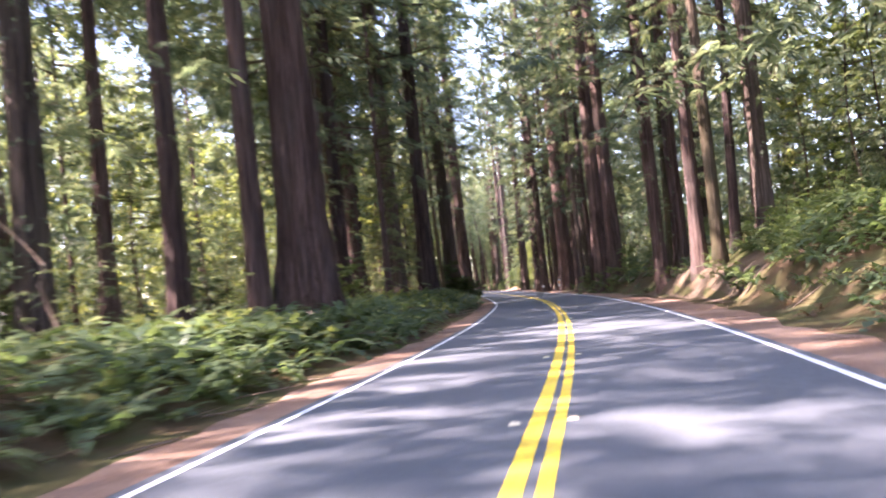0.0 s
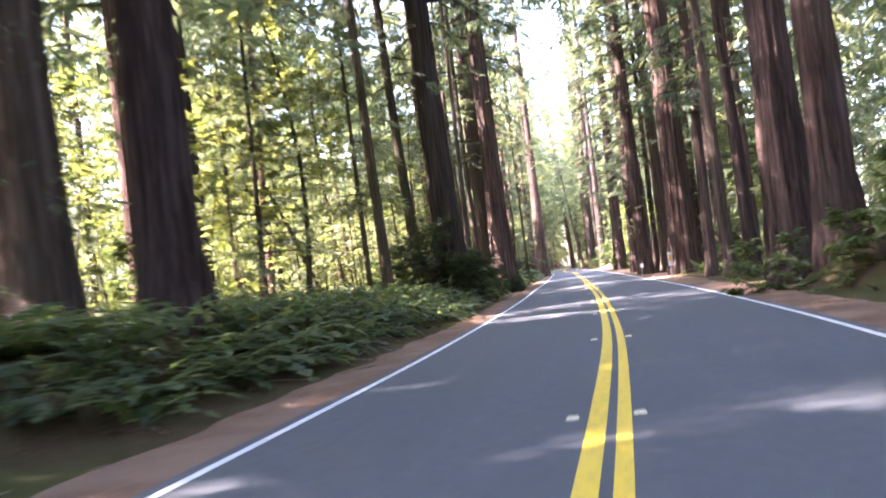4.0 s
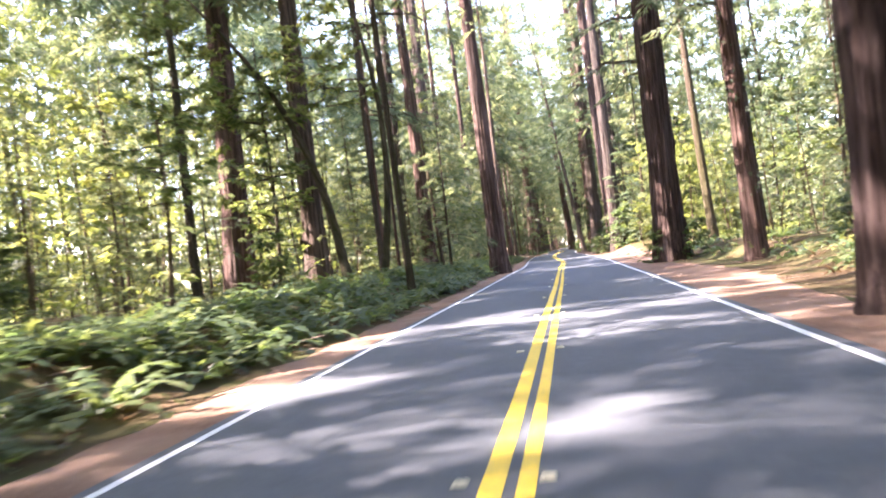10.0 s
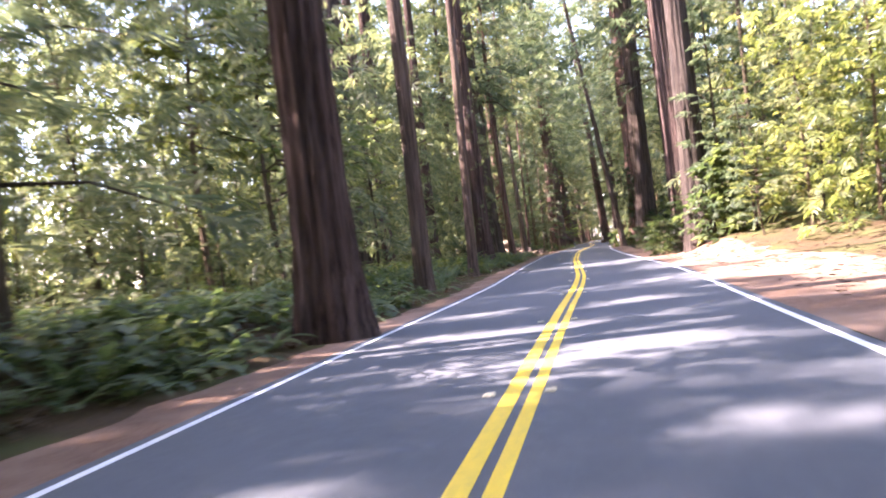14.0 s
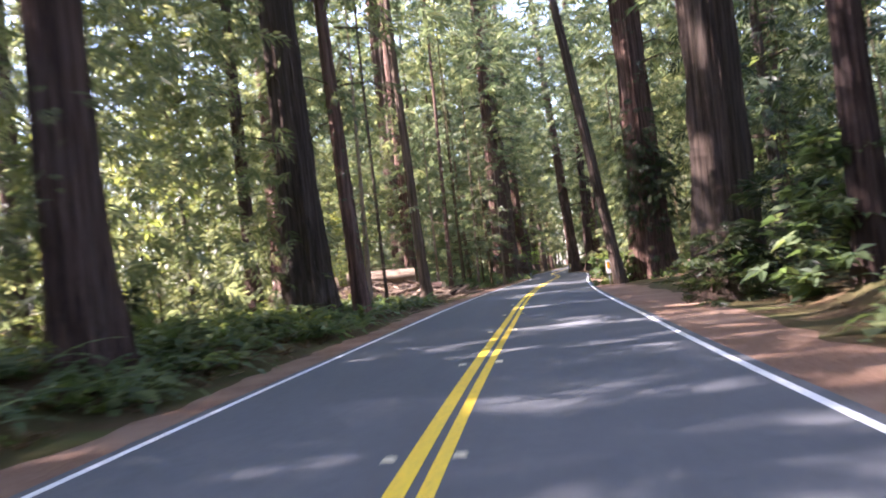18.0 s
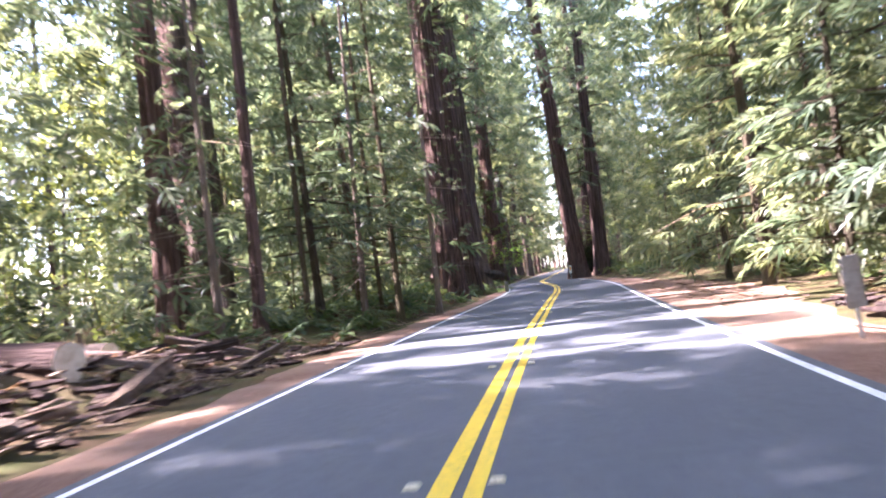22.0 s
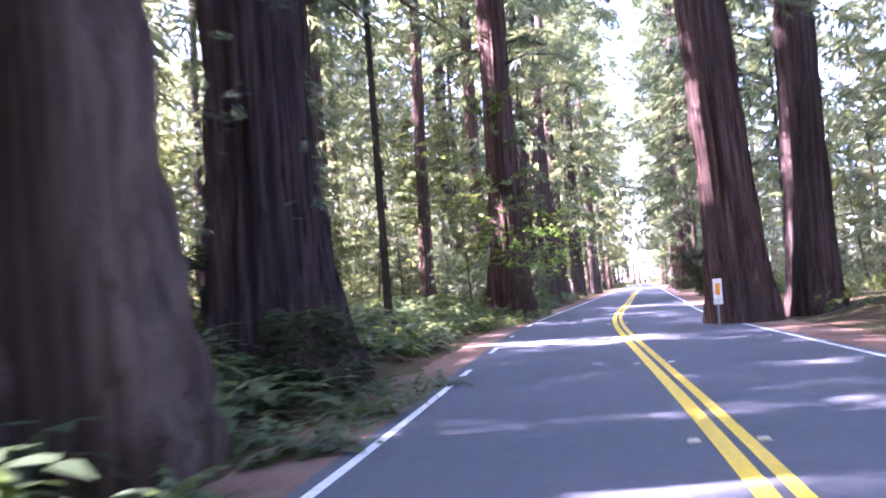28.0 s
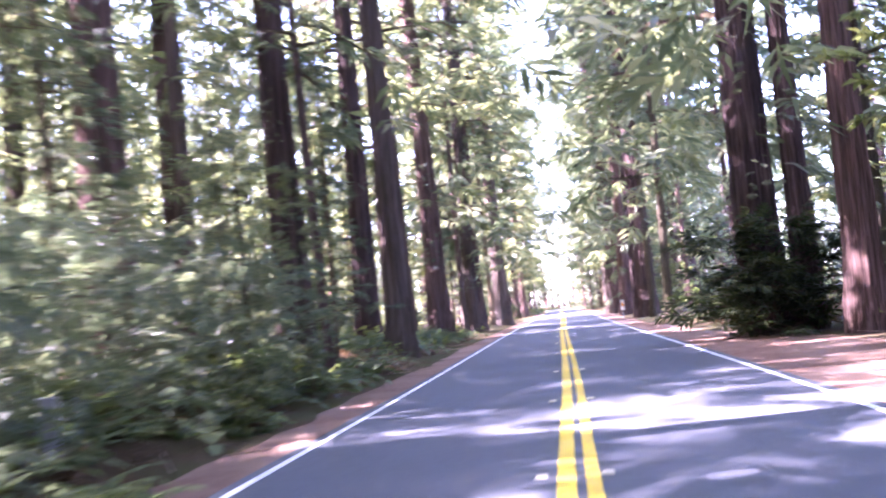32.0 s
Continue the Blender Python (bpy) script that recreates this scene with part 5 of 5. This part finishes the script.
for row in ((4.9, 284.6, 25, -22, 1.5, 0.34, 0.14), (4.2, 286.9, 170, -8, 2.2, 0.4, 0.12), (4.9, 290.0, 50, -28, 1.2, 0.36, 0.16), (2.2, 283.2, 10, -8, 2.4, 0.3, 0.12), (0.4, 284.6, 150, -12, 2.0, 0.35, 0.12), (4.6, 287.8, 15, -10, 1.2, 0.3, 0.1), (3.4, 281.0, 60, -10, 1.3, 0.25, 0.1)):
    slab(*row)

# a bare bent sapling among the first ferns
bent = new("bent_sapling")
bent.matrix_basis = pose(7.4, 36.2, h(7.4, 36.2) - 0.05)
p = np.array([[0, 0, 0], [-0.12, 0, 0.55], [-0.42, 0.05, 1.25], [-0.52, 0.05, 1.6], [-0.35, 0, 2.0], [-0.75, 0, 2.5], [-1.5, -0.1, 3.3], [-1.7, -0.1, 4.4]], float)
part("stem", mesh("stem", *rods(p[:-1], p[1:], np.linspace(0.055, 0.02, 7), np.linspace(0.05, 0.015, 7)), WOOD), bent)
tagged(bent, "pale bare sapling bent over the ferns", "tree")

# leaning mossy tanoaks beside the redwoods
LEAN = trunk_mesh("trunk", 0.26, 15, BARK_THIN, 16, 22, 140, 0.06, 0.3, 0.03, None, 0.9)
for x, y, tilt, s in ((7.85, 170.6, -24, 1.0), (9.22, 171.24, -3, 0.8), (7.91, 101.32, -28, 0.5)):
    ob = new("tanoak")
    ob.matrix_basis = pose(x, y, h(x, y) - 0.05, 0, tilt, 0)
    part("trunk", LEAN, ob, m=Matrix.Diagonal((s, s, 1, 1)))
    part("crown", LEAFY[2], ob, m=pose(-1.2, 0, 2.0) @ Matrix.Diagonal((1, 1, 1.1, 1)))
    tagged(ob, "leaning tanoak with a thin mossy trunk", "tree", "tanoaks")
# bare dead conifers with whorls of dry limbs
LIMB = mesh("limb", *join(rods(np.array([[0, 0, 0], [0.7, 0, 0.05], [0.5, 0, 0.04], [0.9, 0, 0.02], [1.1, 0, 0]], float), np.array([[1.5, 0, -0.12], [1.0, 0.4, 0], [0.8, -0.4, 0], [1.3, -0.35, -0.1], [1.4, 0.3, -0.1]], float),
                                np.array([0.02, 0.009, 0.009, 0.008, 0.007]), np.full(5, 0.003)))[:2], WOOD)
SNAG_STEM = trunk_mesh("trunk", 0.13, 13, WOOD, 10, 14, 151, 0.04, 0.3, 0.0)
for x, y in ((5.14, 314.14), (3.5, 308.73), (1.27, 301.7), (4.62, 266.98)):
    ob = new("dead_conifer")
    ob.matrix_basis = pose(x, y, h(x, y) - 0.04, 1, -1, 40 * x)
    part("trunk", SNAG_STEM, ob)
    for j in range(26):
        z = 1.5 + 0.4 * j
        s = 1.6 * (1 - 0.06 * (z - 1.5)) * float(g.uniform(0.7, 1.15))
        part("limb", LIMB, ob, m=pose(0, 0, z, 0, float(g.normal(2, 7)), 137.5 * j) @ Matrix.Diagonal((s, s, s, 1)))
    tagged(ob, "dead young conifer with bare dry limbs", "tree", "dead conifers")


# burls on the old trunk beside the marker
def lump(seed, r, mat):
    gg = np.random.default_rng(seed)
    rows, cols = 9, 14
    ph, th = np.meshgrid(np.linspace(0.02, np.pi - 0.02, rows), np.linspace(0, 2 * np.pi, cols, endpoint=False), indexing="ij")
    rr = r * (1 + 0.22 * np.sin(3 * th + gg.uniform(0, 6)) * np.sin(2 * ph) + 0.14 * gg.normal(size=ph.shape))
    return mesh("burl", np.stack([rr * np.sin(ph) * np.cos(th), rr * np.sin(ph) * np.sin(th), 1.25 * rr * np.cos(ph)], -1).reshape(-1, 3), grid_faces(rows, cols, True), mat, True)


for ob in [o for o in scene.objects if o.name.startswith("redwood_tree") and (o.location.xy - Vector((17.1, 281.0))).length < 0.1]:
    for k in range(12):
        t, z = g.uniform(2.4, 5.8), float(g.uniform(0.9, 9))
        part("burl", lump(k, float(g.uniform(0.1, 0.3) * (1.3 if k % 5 == 0 else 1)), BARK), ob, "knobbly burl", pose(0.84 * math.cos(t), 0.84 * math.sin(t), z) @ Matrix.Diagonal((1.0, 1.0, 1.7, 1)))
    th, zz = g.uniform(2.6, 6.6, 620), g.normal(5.6, 1.9, 620)
    at = np.stack([np.cos(th), np.sin(th), 0 * th], -1) * (0.9 + 1.0 * g.uniform(0, 1, (620, 1)) ** 1.5) + UP * np.clip(zz, 1.2, 11)[:, None]
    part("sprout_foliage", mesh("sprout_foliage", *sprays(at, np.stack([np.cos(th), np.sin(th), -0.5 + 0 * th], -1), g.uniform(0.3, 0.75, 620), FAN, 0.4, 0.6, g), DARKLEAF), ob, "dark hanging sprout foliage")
    ob["label"] = "old redwood with burls and dark sprouts on its trunk"

# a knotted burl that juts from the trunk before the hollow tree, and the ferns at its foot
for ob in [o for o in scene.objects if o.name.startswith("redwood_tree") and (o.location.xy - Vector((3.0, 339.6))).length < 0.1]:
    part("burl", lump(31, 0.34, BARK_GREY), ob, "knotted grey burl", pose(1.75, 0.75, 1.0, 0, 8, 20) @ Matrix.Diagonal((1.9, 0.9, 0.62, 1)))
carpet("hollow_ferns", [(float(a), float(b)) for a, b in zip(g.uniform(3.3, 4.75, 34), g.uniform(345.5, 351.5, 34))] + [(float(a), float(b)) for a, b in zip(g.uniform(4.3, 5.0, 12), g.uniform(341.5, 346, 12))], LOW, 0.62, FERN, "ferns beside a hollow trunk", "ferns", 63)

# ---- road furniture ----


def box(name, x0, x1, y0, y1, z0, z1, mat, parent, label="", bevel=0.01):
    bm = bmesh.new()
    bmesh.ops.create_cube(bm, size=1, matrix=Matrix.Translation(((x0 + x1) / 2, (y0 + y1) / 2, (z0 + z1) / 2)) @ Matrix.Diagonal((x1 - x0, y1 - y0, z1 - z0, 1)))
    bmesh.ops.bevel(bm, geom=bm.edges[:], offset=bevel, segments=2, affect="EDGES")
    me = bpy.data.meshes.new(name)
    bm.to_mesh(me), bm.free()
    me.materials.append(mat)
    return part(name, me, parent, label)


def marker_post(x, y, turn=0, lean=0, sink=0.0):
    ob = new("marker_post")
    box("post", -0.03, 0.03, 0.0, 0.035, -0.3, 1.3, METAL, ob, "grey steel post", 0.008)
    p = box("plate", -0.12, 0.12, -0.012, 0.0, 0.62, 1.32, PLATE, ob, "white reflective plate", 0.005)
    box("reflector", -0.065, 0.065, -0.022, -0.012, 0.88, 1.2, AMBER, p, "amber reflector", 0.004)
    box("backing", -0.115, 0.115, 0.0, 0.006, 0.63, 1.31, METAL, p, "dull grey back of the plate", 0.002)
    for z in (0.72, 1.27):
        box("bolt", -0.012, 0.012, -0.02, -0.012, z - 0.012, z + 0.012, METAL, p, "", 0.003)
    ob.matrix_basis = pose(x, y, h(x, y) - sink, 0, lean, turn)
    return tagged(ob, "white marker plate with an amber reflector on a steel post", "road sign", "marker posts")


for row in POSTS:
    marker_post(*row)
ob = new("small_marker")
box("post", -0.02, 0.02, 0.0, 0.03, -0.3, 0.78, METAL, ob, "dull green-grey steel post", 0.006)
box("plate", -0.1, 0.1, -0.012, 0.0, 0.56, 0.8, PLATE, ob, "small white plate", 0.004)
ob.matrix_basis = pose(22.3, 125.0, h(22.3, 125.0), 0, 1, 5)
tagged(ob, "small white plate on a short post before a redwood", "road sign")
ob = new("faded_marker")
box("post", -0.025, 0.025, 0.0, 0.035, -0.3, 1.0, METAL, ob, "grey steel post", 0.008)
box("plate", -0.125, 0.125, -0.014, 0.0, 0.4, 1.06, STONE, ob, "grey weathered plate", 0.006)
ob.matrix_basis = pose(14.4, 290.3, h(14.4, 290.3), 2, -4, 12)
tagged(ob, "faded grey marker plate leaning at the pull-out", "road sign")

centre = new("raised_markers")
MK = bpy.data.meshes.new("raised_marker")
bm = bmesh.new()
bmesh.ops.create_cone(bm, cap_ends=True, segments=4, radius1=0.078, radius2=0.058, depth=0.02, matrix=Matrix.Rotation(math.pi / 4, 4, "Z"))
bm.to_mesh(MK), bm.free()
MK.materials.append(MARKER)
KNOWN = (18.1, 47.4, 85.8, 93.65, 116.8, 131.4, 138.0, 145.2, 171.6, 179.45, 215.8, 222.6, 236.3, 250.1, 264.1, 278.8, 284.1, 291.3, 305.4, 315.75, 323.2, 345.45, 353.0, 375.9, 383.6, 395.8, 447)
for a, b in zip(KNOWN, KNOWN[1:]):
    n = max(1, round((b - a) / 7.3))
    for y in (a + (b - a) * k / n for k in range(n)):
        for u in (-0.33, 0.23):
            part("marker", MK, centre, m=Matrix.Translation((float(middle(y)) + u, y, 0.014)))
tagged(centre, "pairs of pale square markers along the centre lines", "road marking", kind="structure")

# sealed cracks across the lanes
for y0, slant, seed in ((151.1, 0.55, 1), (52.5, 0.3, 2), (214, 0.2, 3), (330.5, 0.25, 4)):
    u = np.linspace(-3.3, 3.3, 60)
    wob = wave(seed + 70, 6, 0.5, 5)
    y = y0 + slant * u + 0.06 * wob(u)
    v = np.concatenate([np.stack([middle(y) + u, y - 0.018, np.full(60, 0.003)], -1), np.stack([middle(y) + u, y + 0.018, np.full(60, 0.003)], -1)])
    tagged(new("sealed_crack", mesh("sealed_crack", v, grid_faces(2, 60), TAR)), "black sealed crack running across the asphalt", "crack", kind="structure")
